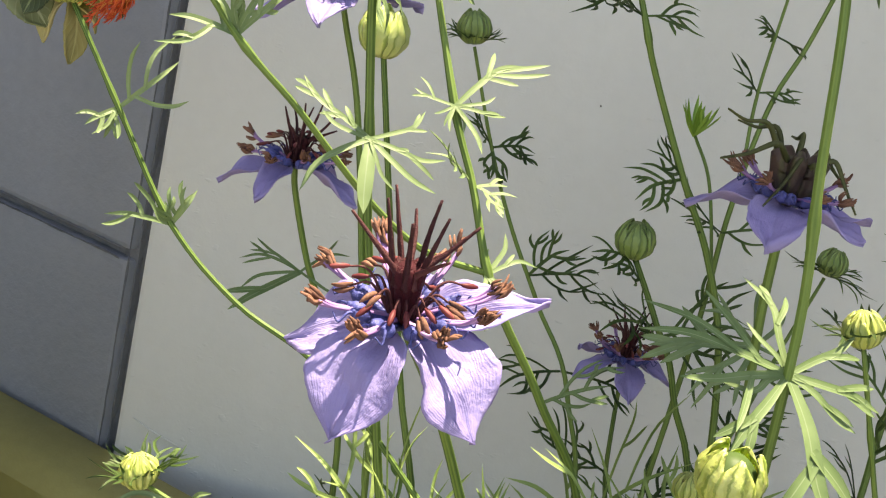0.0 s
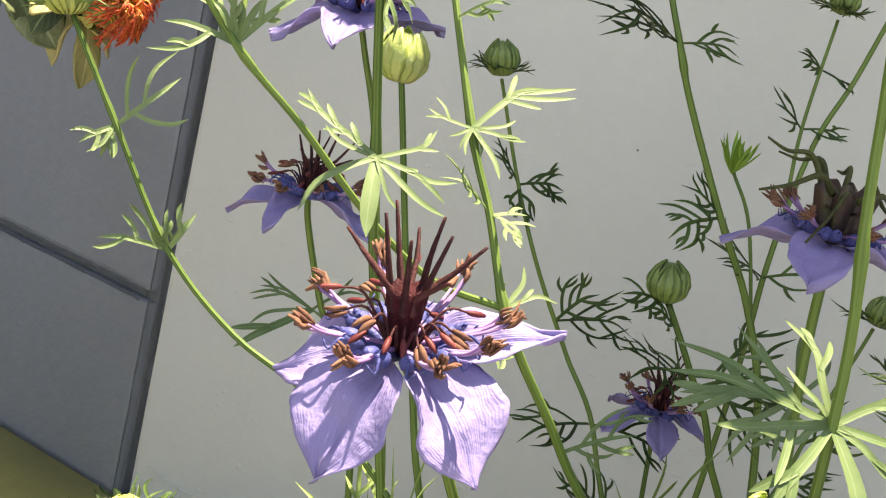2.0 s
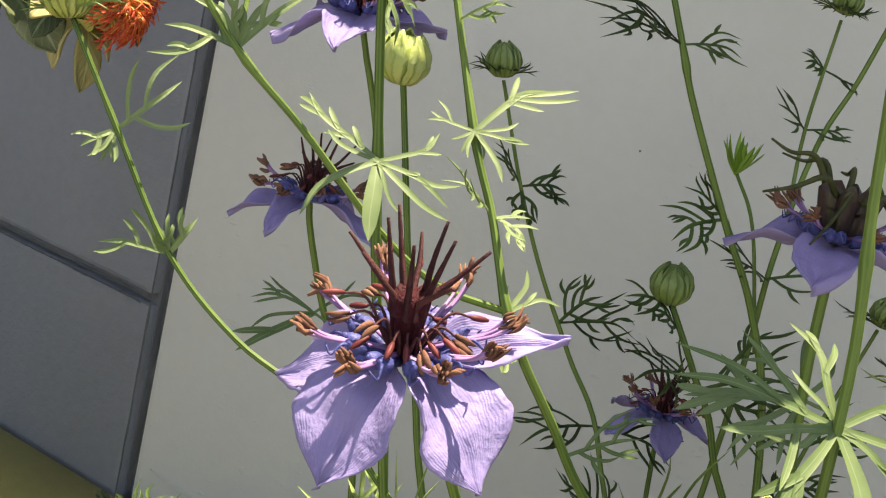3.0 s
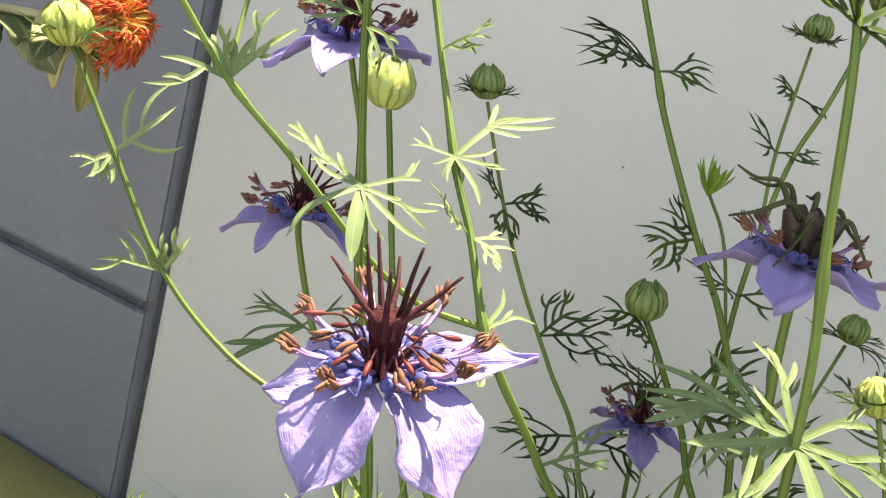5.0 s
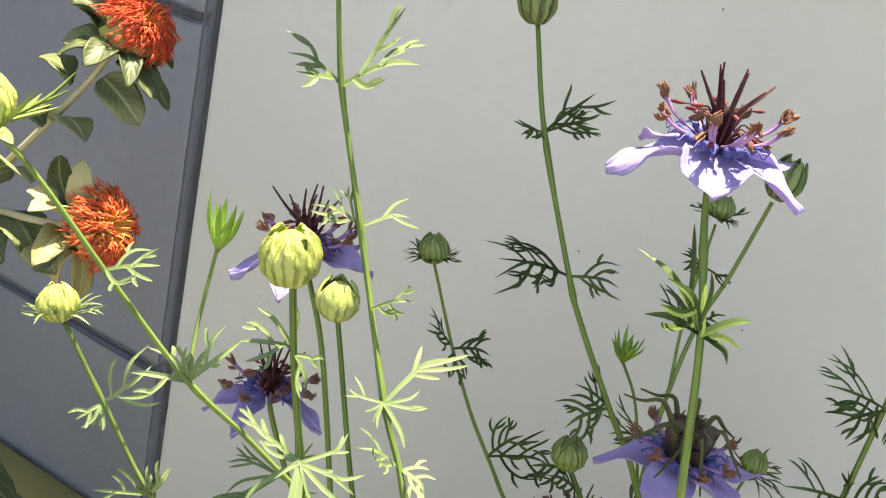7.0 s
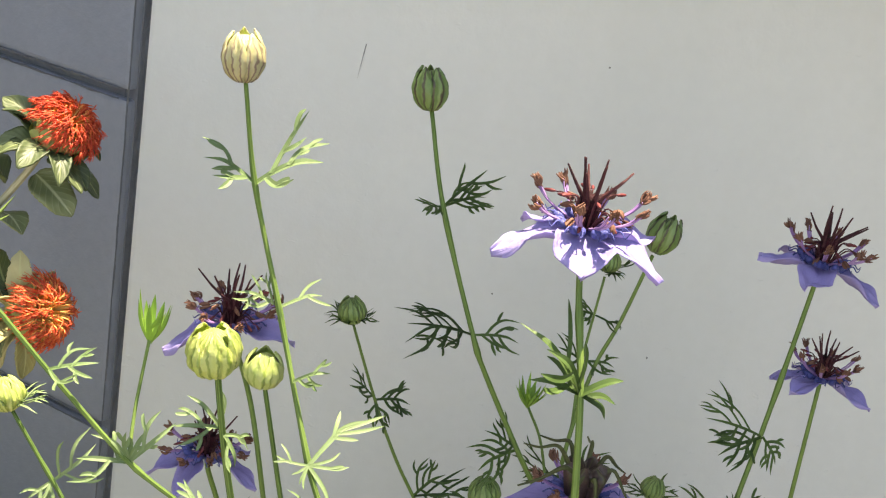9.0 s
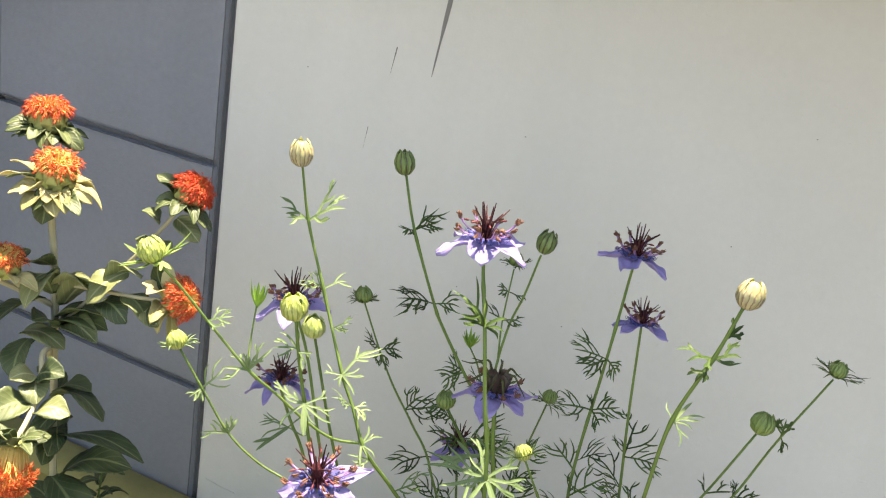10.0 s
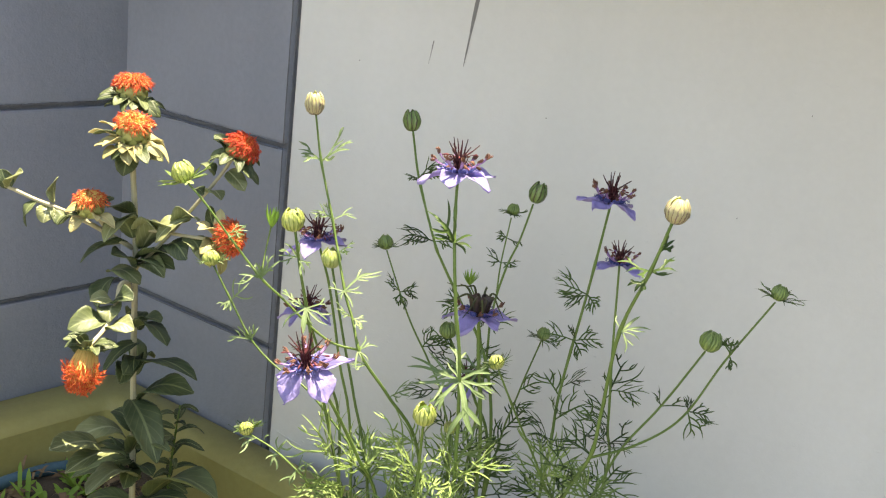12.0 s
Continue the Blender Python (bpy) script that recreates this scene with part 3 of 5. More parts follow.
def bud(parent, at, axis, size, material, tall=1.12, opening=0.0, label=""):
    """A round flower bud wrapped in five lapping sepals; its base sits at the stem's end."""
    rng = random.Random(round(at[0] * 90001 + at[2] * 7001))

    def profile(t):
        return size / 2 * math.sin(math.pi * (0.06 + 0.9 * t**0.92)) ** 0.62

    bm = fresh()
    rows = []
    for j in range(13):
        t = j / 12
        r = profile(t) * 0.94
        z = t * size * tall * (0.97 - 0.1 * opening)
        rows.append([Vector((math.cos(2 * math.pi * k / 30) * r, math.sin(2 * math.pi * k / 30) * r, z)) for k in range(30)])
    skin(bm, rows)
    body = part("bud", bm, M_LEAF if opening > 0.25 else material, parent, label, frame_of(axis, at, rng.uniform(0, 72)))
    for k in range(5):
        bm = fresh()
        mid = 2 * math.pi * k / 5 + rng.uniform(-0.08, 0.08)
        top = rng.uniform(0.95, 1.05) + 0.25 * opening
        rows = []
        for j in range(13):
            t = j / 12
            r = profile(min(0.995, t * (0.97 - 0.05 * opening))) + size * (0.012 + 0.02 * opening * t + 0.9 * opening * max(0, t - 0.72) ** 1.3)
            half = 0.72 * (1 - max(0, (t - 0.55) / 0.45) ** 2 * 0.72) * (0.75 + 0.25 * min(1, t * 4))
            row = []
            for i in range(-5, 6):
                q = i / 5
                ang = mid + half * q
                lift = size * (0.028 * (q + 1) * 0.5 + 0.022 * math.cos(q * 9.4) + 0.012 * math.sin(17 * t + 5 * q + k))
                row.append(Vector((math.cos(ang) * (r + lift), math.sin(ang) * (r + lift), t * size * tall * top * (1.0 - 0.05 * q * q * t))))
            rows.append(row)
        skin(bm, rows, close=False)
        ob = part("sepal", bm, material, body)
        thick = ob.modifiers.new("thickness", "SOLIDIFY")
        thick.thickness = 0.0003
    return body


def collar(parent, at, axis, count, length, seed, lift=0.25, material=None):
    """Bract leaves round the foot of a bud."""
    rng = random.Random(seed)
    q = Vector(axis).normalized().to_track_quat("Z", "Y")
    for k in range(count):
        a = 2 * math.pi * (k + rng.uniform(-0.2, 0.2)) / count
        way = q @ Vector((math.cos(a), math.sin(a), lift + rng.uniform(-0.2, 0.25)))
        feather(parent, at, way, length * rng.uniform(0.7, 1.1), seed * 31 + k, facing=q @ Vector((0, 0, 1)), width=0.00085, pinnae=2, forks=1 if k % 2 else 0, material=material)


def bracts(parent, at, axis, count, length, width, lift, seed, material):
    """Undivided narrow bracts round a bud, some with a side lobe."""
    rng = random.Random(seed)
    q = Vector(axis).normalized().to_track_quat("Z", "Y")
    at, up = Vector(at), q @ Vector((0, 0, 1))
    for k in range(count):
        a = 2 * math.pi * (k + rng.uniform(-0.25, 0.25)) / count
        out = q @ Vector((math.cos(a), math.sin(a), 0))
        way = (out + up * (lift + rng.uniform(-0.2, 0.3))).normalized()
        facing = (up - out * lift).normalized()
        far = length * rng.uniform(0.75, 1.15)
        bm = fresh()
        path = spline([at, at + way * far * 0.5 + out * far * 0.06, at + way * far + up * far * rng.uniform(-0.15, 0.2)], 4)
        blade(bm, path, width, facing, 0.12, 0.6, 0.4)
        if k % 2:
            off = Matrix.Rotation(radians(rng.choice((-32, 32))), 3, facing) @ way
            blade(bm, spline([path[3], path[3] + off * far * 0.25, path[3] + off * far * 0.42 + way * far * 0.08], 3), width * 0.7, facing, 0.12, 0.7, 0.4)
        part("bract", bm, material, parent, smooth=False)


PETAL_HALF = ((0.0, 0.11), (0.08, 0.13), (0.15, 0.36), (0.23, 0.74), (0.33, 0.95), (0.44, 1.0), (0.58, 0.98), (0.7, 0.86), (0.8, 0.64), (0.87, 0.41), (0.93, 0.21), (1.0, 0.03))


def petal_mesh(length, width, droop, seed):
    """A clawed petal with a drawn-out tip that runs out along x and bends down near its foot."""
    rng = random.Random(seed)
    bm = fresh()
    ph = rng.uniform(0, 6.28)
    lean = rng.uniform(-0.06, 0.06)
    curl = rng.uniform(-0.5, 0.9)
    rows = []
    x = z = 0.0
    n = 36
    for i in range(n + 1):
        t = i / n
        w = width / 2 * float(np.interp(t, *zip(*PETAL_HALF)))
        bent = min(1, t / 0.55)
        a = radians(droop) * bent * bent * (3 - 2 * bent) + curl * max(0, t - 0.8) * 2
        if i:
            x += math.cos(a) * length / n
            z -= math.sin(a) * length / n
        row = []
        for k in range(-9, 10):
            s = k / 9
            edge = 1 + 0.07 * noise.noise(Vector((t * 9, ph + (5 if s > 0 else 0), 0))) + 0.03 * noise.noise(Vector((t * 26, ph + (5 if s > 0 else 0), 3)))
            crease = 0.0005 * noise.noise(Vector((t * 3.2 - abs(s) * 1.2, s * 6.5, ph))) + 0.00028 * noise.noise(Vector((t * 6 - abs(s) * 3, s * 17, ph + 7)))
            ripple = 0.0016 * math.sin(8 * t + ph + 1.8 * s) * s * s + 0.0014 * noise.noise(Vector((t * 3.4, s * 1.6, ph)))
            cup = 0.0026 * s * s * math.sin(math.pi * min(1, t * 1.15)) - 0.0006 * math.exp(-((s * 7) ** 2)) * min(1, t * 4)
            up = (cup + (ripple + crease) * min(1, t * 2.5)) * length / 0.026
            row.append(Vector((x + math.sin(a) * up, s * w * edge + lean * length * t * t, z + math.cos(a) * up)))
        rows.append(row)
    skin(bm, rows, close=False)
    return bm


def anther_mesh(rng, end, way, length, width):
    """A split, curled anther: two thin crescents side by side."""
    bm = fresh()
    over = way.cross(Vector((rng.uniform(-1, 1), rng.uniform(-1, 1), rng.uniform(-1, 1)))).normalized()
    bow = way.cross(over) * length * rng.uniform(-0.3, 0.3)
    for k in (-1, 1):
        a = end - way * length * 0.2 + over * width * 0.38 * k
        c = end + way * length * 0.8 + over * width * rng.uniform(0.2, 0.8) * k
        tube(bm, spline([a, (a + c) / 2 + bow, c], 3), lambda t: width * 0.5 * (0.3 + 0.8 * math.sin(math.pi * min(1, t * 0.95 + 0.05))), 5, 0.18)
    return bm


def flower(parent, at, axis, size, petals, width=0.62, capsule=False, stamens=8, seed=1, reach=0.62, tallness=1.0, lift=0.0, styles=9):
    """A nigella flower; petals: turn and droop in degrees, share of the size and of the width, and roll where there is one. Nectaries, bundles of stamens and a column of carpels stand on them."""
    rng = random.Random(seed)
    at = frame_of(axis, at)
    for k, (turn, droop, share, wide, *roll) in enumerate(petals):
        m = at @ Matrix.Rotation(radians(turn), 4, "Z") @ Matrix.Translation((0.0012, 0, 0.0004 * (k % 3))) @ Matrix.Rotation(radians(sum(roll)), 4, "X")
        ob = part("petal", petal_mesh(size * share, size * width * wide, droop, seed * 9 + k), M_PETAL, parent, "pale lilac pointed petal", m)
        thick = ob.modifiers.new("thickness", "SOLIDIFY")
        thick.thickness = 0.00025
    u = size / 0.0265
    up = Vector((0, 0, 1))
    bm = fresh()
    for k in range(8):
        a = 2 * math.pi * (k + 0.3) / 8
        d = Vector((math.cos(a), math.sin(a), 0))
        s = d.cross(up)
        c = d * 0.0086 * u + up * 0.0036 * u
        for j in (-1, 1):
            ellipsoid(bm, c + s * 0.0011 * u * j, d + up * 0.5 + s * 0.25 * j, 0.0048 * u, 0.0034 * u)
            ellipsoid(bm, c + d * 0.0016 * u + s * 0.0013 * u * j + up * 0.0008 * u, d * 0.6 + up, 0.0026 * u, 0.0017 * u)
            tube(bm, spline([c + d * 0.001 * u + s * 0.001 * u * j, c + d * 0.0032 * u + s * 0.0022 * u * j + up * 0.0016 * u, c + d * 0.0052 * u + s * 0.0028 * u * j, c + d * 0.006 * u + s * 0.0015 * u * j + up * 0.0016 * u], 3), lambda t: 0.00034 * u * (1.2 - 0.8 * t), 5)
        tube(bm, spline([d * 0.002 * u + up * 0.001 * u, c], 3), lambda t: 0.001 * u, 6)
    part("nectary_ring", bm, M_NECTARY, parent, "deep blue ring of nectaries", at)
    for b in range(stamens):
        a0 = 2 * math.pi * (b + rng.uniform(-0.15, 0.15)) / stamens + 0.2
        rise = rng.uniform(0.08, 0.34) + lift
        bundle = size * reach * rng.uniform(0.9, 1.08)
        for _ in range(7):
            bm = fresh()
            a = a0 + rng.uniform(-0.06, 0.06)
            d = Vector((math.cos(a), math.sin(a), 0))
            far = bundle * rng.uniform(0.9, 1.05)
            z0 = 0.0034 * u
            end = d * far + up * (z0 + far * (rise + rng.uniform(-0.05, 0.05)))
            path = spline([d * 0.0025 * u + up * z0 * 0.8, d * far * 0.45 + up * (z0 + far * rise * 0.16), d * far * 0.8 + up * (z0 + far * rise * 0.55), end], 4)
            tube(bm, path, lambda t: 0.00037 * u * (1.3 - 0.6 * t), 5)
            o = ((path[-1] - path[-3]).normalized() + Vector((rng.uniform(-0.5, 0.5), rng.uniform(-0.5, 0.5), rng.uniform(-0.5, 0.5)))).normalized()
            fil = part("stamen", bm, M_FILAMENT, parent, "", at)
            part("anther", anther_mesh(rng, end, o, 0.0038 * u * rng.uniform(0.8, 1.2), 0.00088 * u), M_ANTHER, fil, "brown curled anther")
    if not capsule:
        for k in range(19):
            bm = fresh()
            a = 2 * math.pi * (k + rng.uniform(-0.3, 0.3)) / 19
            d = Vector((math.cos(a), math.sin(a), 0))
            out, top = rng.uniform(0.006, 0.0125) * u, rng.uniform(0.005, 0.014) * u
            end = d * out + up * top
            path = spline([d * 0.0028 * u + up * 0.003 * u, d * out * 0.62 + up * (0.004 * u + top * 0.62), end], 4)
            tube(bm, path, lambda t: 0.0003 * u * (1.2 - 0.5 * t), 5)
            inner = part("stamen", bm, M_STYLE, parent, "dark inner stamen", at)
            o = ((path[-1] - path[-3]).normalized() + d * 0.5).normalized()
            if k % 3:
                tip = fresh()
                ellipsoid(tip, end + o * 0.0012 * u, o, 0.0042 * u, 0.0013 * u, 6, 5)
                part("anther", tip, M_ANTHER_RED, inner, "red young anther")
            else:
                part("anther", anther_mesh(rng, end, o, 0.0042 * u, 0.0013 * u), M_ANTHER, inner, "brown split anther")
    ribs = 6 if capsule else 8
    high, fat = (0.0152 * u, 0.0078 * u) if capsule else (0.0128 * u * tallness, 0.0034 * u)
    bm = fresh()
    rows = []
    for j in range(15):
        t = j / 14
        r = fat * ((0.62 + 0.5 * t ** 1.3 - 0.32 * max(0, (t - 0.82) / 0.18) ** 2) if not capsule else (0.66 + 0.46 * t ** 0.9 - 0.62 * max(0, (t - 0.84) / 0.16) ** 2))
        ring = []
        for k in range(ribs * 8):
            a = 2 * math.pi * k / (ribs * 8)
            rib = abs(math.cos(ribs * a / 2))
            ring.append(Vector((math.cos(a), math.sin(a), 0)) * r * (0.56 + 0.52 * rib ** 0.7 if capsule else 0.78 + 0.3 * rib) + up * (0.001 + high * t * (1 if t < 0.6 else 0.8 + 0.2 * rib if capsule else 0.93 + 0.07 * rib)))
        rows.append(ring)
    skin(bm, rows)
    pistil = part("pistil", bm, M_CAPSULE if capsule else M_PISTIL, parent, "swollen dark seed capsule" if capsule else "maroon ribbed pistil", at)
    if capsule:
        for a, out, rise in ((172, 0.019, 0.008), (208, 0.022, -0.004), (-84, 0.007, -0.017), (-118, 0.009, -0.014), (-10, 0.012, -0.012), (30, 0.013, -0.006), (70, 0.012, 0.002), (125, 0.013, 0.004)):
            d = Vector((math.cos(radians(a)), math.sin(radians(a)), 0))
            s = d.cross(up) * rng.uniform(-0.003, 0.003)
            top = d * fat * 0.72 + up * high * 0.97
            bm = fresh()
            path = spline([top - up * 0.002, top + d * out * 0.3 * u + up * (0.0035 + rise * 0.3) * u, top + d * out * 0.66 * u + s + up * (0.001 + rise * 0.6) * u, top + d * out * u + s * 2.4 + up * rise * u], 5)
            tube(bm, path, lambda t: 0.00078 * u * (1.25 - 0.9 * t), 7, 0.15)
            part("style", bm, M_STYLE_OLD, pistil, "withered curling style")
    else:
        for k in range(styles):
            a = 2 * math.pi * (k + rng.uniform(-0.25, 0.25)) / styles
            d = Vector((math.cos(a), math.sin(a), 0))
            bm = fresh()
            lean = radians(rng.uniform(8, 28) if k % 2 else rng.uniform(30, 54))
            way = d * math.sin(lean) + up * math.cos(lean)
            long = rng.uniform(0.011, 0.015) * u
            low = d * fat * 0.78 + up * high * 0.72
            bend = d.cross(up) * long * rng.uniform(-0.1, 0.1) + up * long * rng.uniform(-0.05, 0.12)
            path = spline([low, low + d * 0.0003 + up * high * 0.22, low + up * high * 0.2 + way * long * 0.5, low + up * high * 0.2 + way * long + bend], 5)
            tube(bm, path, lambda t: 0.00096 * u * (1.0 - 0.7 * t) * (1 + 0.07 * math.sin(34 * t + k)), 7, 0.2)
            part("style", bm, M_STYLE, pistil)
    return pistil


def leafy(parent, points, count, low, high, length, seed, sunny=False):
    """Feathery leaves set along a stem between two heights; sunny stems take the copy with sunlight in its colour."""
    rng = random.Random(seed)
    if not sunny:
        count, length = round(count * 1.5), length * 0.66
        if points[-1][0] < 0.07:
            high = min(high, 0.425)
    else:
        count, length, high = round(count * 1.3), length * 0.95, min(high, 0.445)
    path = [q for q in spline(points, 12) if low <= q.z <= high]
    whorls = max(2, round((high - low) / 0.032))
    for k in range(count):
        if not path:
            break
        node = (k % whorls + 0.5) / whorls + rng.uniform(-0.03, 0.03)
        at = path[max(0, min(len(path) - 1, int(node * len(path))))]
        a = rng.uniform(0, 6.28)
        way = Vector((math.cos(a), math.sin(a) * 0.8, rng.uniform(0.1, 0.9) + (0.25 if sunny else 0.0)))
        feather(parent, at, way, length * rng.uniform(0.7, 1.25), seed * 101 + k, pinnae=rng.choice((2, 2, 3)), width=0.00115 if sunny else 0.00105, material=M_LEAF_SUNLIT if sunny else None)


def nigella(label, root):
    return thing("nigella_plant", label, "nigella", root, "nigella plants")


# Each plant is built in world places and then hung under its root.
def rooted(plant):
    back = Matrix.Translation(plant.location).inverted()
    for ob in plant.children:
        ob.matrix_basis = back @ ob.matrix_basis


# The plant of the large front flower, with the two long budded side branches.
p = nigella("nigella with a large open lilac flower and budded branches", (-0.020, -0.015, 0.2))
way = [(-0.020, -0.015, 0.165), (-0.02, -0.018, 0.33), (-0.033, -0.025, 0.412), (-0.046, -0.035, 0.443), (-0.059, -0.042, 0.471), (-0.0725, -0.051, 0.498), (-0.0855, -0.06, 0.5188)]
stem(p, way, 0.002, 0.0014)
leafy(p, way, 16, 0.3, 0.46, 0.042, 11, True)
flower(p, (-0.086, -0.0605, 0.5185), (-0.12, -0.15, 1), 0.0275, ((-130, 50, 1.03, 1), (-46, 48, 1.03, 1.06), (14, -12, 1.14, 0.62, 14), (82, 4, 0.95, 0.8), (174, 36, 0.92, 0.82, -22)), 0.74, seed=3, reach=0.72, tallness=1.04, styles=10)
way = [(-0.055, -0.02, 0.448), (-0.09, -0.003, 0.479), (-0.117, 0.008, 0.491), (-0.137, 0.015, 0.507), (-0.155, 0.022, 0.533), (-0.17, 0.027, 0.556)]
stem(p, way, 0.0011, 0.0009, "branch", nodes=(0.62, 0.82))
bud(p, (-0.171, 0.027, 0.556), (-0.25, 0.1, 1), 0.012, M_BUD_YELLOW, 0.95, label="small yellow green bud")
collar(p, (-0.171, 0.027, 0.557), (-0.25, 0.1, 1), 6, 0.015, 21, material=M_FAN)
for at, w, ln, s in (((-0.137, 0.015, 0.507), (-1, -0.2, 0.25), 0.017, 1), ((-0.137, 0.015, 0.507), (0.25, 0.1, 1), 0.01, 2), ((-0.137, 0.015, 0.507), (0.55, -0.3, 0.9), 0.012, 8), ((-0.137, 0.015, 0.507), (-0.3, -0.3, 0.9), 0.007, 11), ((-0.155, 0.022, 0.533), (0.8, -0.1, 0.75), 0.02, 3), ((-0.155, 0.022, 0.533), (-0.6, -0.3, -0.3), 0.01, 4), ((-0.155, 0.022, 0.533), (-0.2, -0.4, -0.9), 0.009, 5)):
    feather(p, at, w, ln, s, facing=(0.1, -0.9, 0.4), width=0.001, pinnae=2, material=M_FAN, forks=0)

# The tall branching plant with the pale veined bud.
p = nigella("tall branching nigella with pale buds and a broad leaf", (0.000, 0.010, 0.2))
way = [(0.000, 0.010, 0.165), (0.0, 0.012, 0.36), (-0.008, 0.008, 0.44), (-0.032, 0.0, 0.48), (-0.049, -0.004, 0.503), (-0.057, -0.004, 0.516), (-0.064, 0.005, 0.535), (-0.072, 0.013, 0.553), (-0.087, 0.035, 0.598), (-0.1, 0.046, 0.638), (-0.107, 0.049, 0.672)]
stem(p, way, 0.0019, 0.001, nodes=(0.5, 0.7, 0.8, 0.9))
leafy(p, way, 10, 0.3, 0.47, 0.04, 12, True)
for at, w, ln, s in (((-0.064, 0.005, 0.535), (-0.8, -0.3, 0.5), 0.016, 35), ((-0.064, 0.005, 0.535), (0.7, -0.3, -0.2), 0.012, 36), ((-0.08, 0.024, 0.577), (0.8, -0.3, 0.6), 0.014, 37), ((-0.049, -0.004, 0.503), (-0.8, -0.3, 0.3), 0.018, 38), ((-0.032, 0.0, 0.48), (0.9, -0.3, 0.5), 0.02, 39)):
    feather(p, at, w, ln, s, pinnae=2, material=M_FAN)
bud(p, (-0.1075, 0.049, 0.671), (-0.1, 0.02, 1), 0.0134, M_BUD_VEINED, 1.18, 0.22, label="cream bud with maroon veins about to open")
fan(p, (-0.072, 0.011, 0.553), ((43, 23, 2.1, ((0.5, 34, 0.35), (0.62, -38, 0.62), (0.7, -16, 0.6), (0.55, -60, 0.34))), (0, 14, 1.5, ((0.55, 24, 0.3),)), (22, 11.5, 1.3, ()), (-53, 13.5, 1.8, ()), (170, 11.5, 1.2, ((0.5, -55, 0.6), (0.7, 30, 0.3))), (207, 6, 1.1, ()), (245, 6, 1.0, ()), (262, 7, 1.1, ()), (-62, 6.5, 1.0, ())))
fan(p, (-0.057, -0.005, 0.515), ((62, 11, 1.7, ()), (22, 14, 1.5, ((0.4, 30, 0.3),)), (-35, 11, 1.3, ()), (-62, 9, 1.2, ()), (-88, 13, 1.8, ()), (95, 6, 1.0, ())))
feather(p, (-0.087, 0.037, 0.598), (-0.9, -0.3, 0.5), 0.018, 31, pinnae=2, material=M_FAN)
feather(p, (-0.087, 0.037, 0.598), (0.9, 0.1, 0.35), 0.016, 32, pinnae=2, material=M_FAN)
feather(p, (-0.1, 0.046, 0.638), (0.9, -0.2, 0.7), 0.026, 33, pinnae=2, width=0.0021, forks=1, material=M_FAN)
feather(p, (-0.1, 0.046, 0.638), (-0.9, -0.2, 0.45), 0.019, 34, pinnae=2, width=0.0017, forks=1, material=M_FAN)
way = [(-0.057, -0.004, 0.515), (-0.075, -0.007, 0.519), (-0.092, -0.008, 0.53), (-0.112, -0.009, 0.548), (-0.129, -0.009, 0.562), (-0.15, -0.009, 0.586), (-0.172, -0.008, 0.612), (-0.184, -0.008, 0.624)]
stem(p, way, 0.0012, 0.001, "branch", nodes=(0.55,))
bud(p, (-0.185, -0.008, 0.624), (-0.4, 0, 1), 0.0148, M_BUD_YELLOW, 1.0, label="small yellow green bud")
bracts(p, (-0.185, -0.008, 0.6255), (-0.4, 0, 1), 11, 0.022, 0.0028, 0.1, 22, M_LEAF_SUNLIT)
way = [(-0.129, -0.009, 0.562), (-0.129, 0.0, 0.575), (-0.127, 0.009, 0.597)]
stem(p, way, 0.0008, 0.0007, "branch")
bracts(p, (-0.127, 0.009, 0.594), (0.05, 0, 1), 11, 0.0155, 0.0017, 2.5, 23, M_WEED)
for w, ln, s in (((-1, -0.2, 0.2), 0.016, 41), ((0.3, 0, 1), 0.012, 42), ((-0.5, 0, 1), 0.011, 43), ((0.8, -0.1, 0.9), 0.02, 44)):
    feather(p, (-0.129, -0.009, 0.562), w, ln, s, facing=(0.1, -0.8, 0.6), pinnae=1, width=0.0012, material=M_FAN)
feather(p, (-0.155, -0.009, 0.591), (0.8, -0.2, 0.2), 0.016, 45, pinnae=2, material=M_FAN)

# The stem of the round striped bud behind the broad leaf.
p = nigella("nigella with a round striped green bud", (-0.040, -0.005, 0.2))
way = [(-0.040, -0.005, 0.165), (-0.05, -0.006, 0.34), (-0.059, -0.008, 0.4), (-0.077, -0.01, 0.472), (-0.09, -0.012, 0.522), (-0.095, -0.014, 0.546), (-0.101, -0.019, 0.575), (-0.106, -0.024, 0.605)]
stem(p, way, 0.0018, 0.0013, nodes=(0.72,))
leafy(p, way, 14, 0.33, 0.48, 0.038, 13, True)
bud(p, (-0.1065, -0.0245, 0.603), (-0.12, -0.15, 1), 0.0148, M_BUD_YELLOW, 1.02, 0.2, label="round pale green striped bud")
fan(p, (-0.095, -0.0165, 0.546), ((218, 19.5, 2.0, ()), (164, 12.7, 1.5, ()), (151, 21, 1.8, ((0.28, -45, 0.2), (0.42, 38, 0.2), (0.55, -40, 0.22), (0.72, 40, 0.22), (0.85, 40, 0.16))), (27, 15, 1.5, ((0.62, -30, 0.26), (0.75, 26, 0.2))), (-8, 18.5, 1.7, ((0.55, -22, 0.36), (0.42, 50, 0.1))), (-27, 19, 1.9, ()), (-56, 12, 1.2, ()), (-88, 16, 4.4, ())))
for w, s in (((-0.6, 0.1, 0.8), 51), ((-0.9, -0.2, 0.0), 52), ((0.4, -0.2, -0.7), 53)):
    feather(p, (-0.103, -0.02, 0.583), w, 0.014, s, pinnae=1, material=M_FAN)

# Slim stem with the pale round bud.
p = nigella("nigella with a pale round bud on a slim stem", (-0.030, 0.035, 0.2))
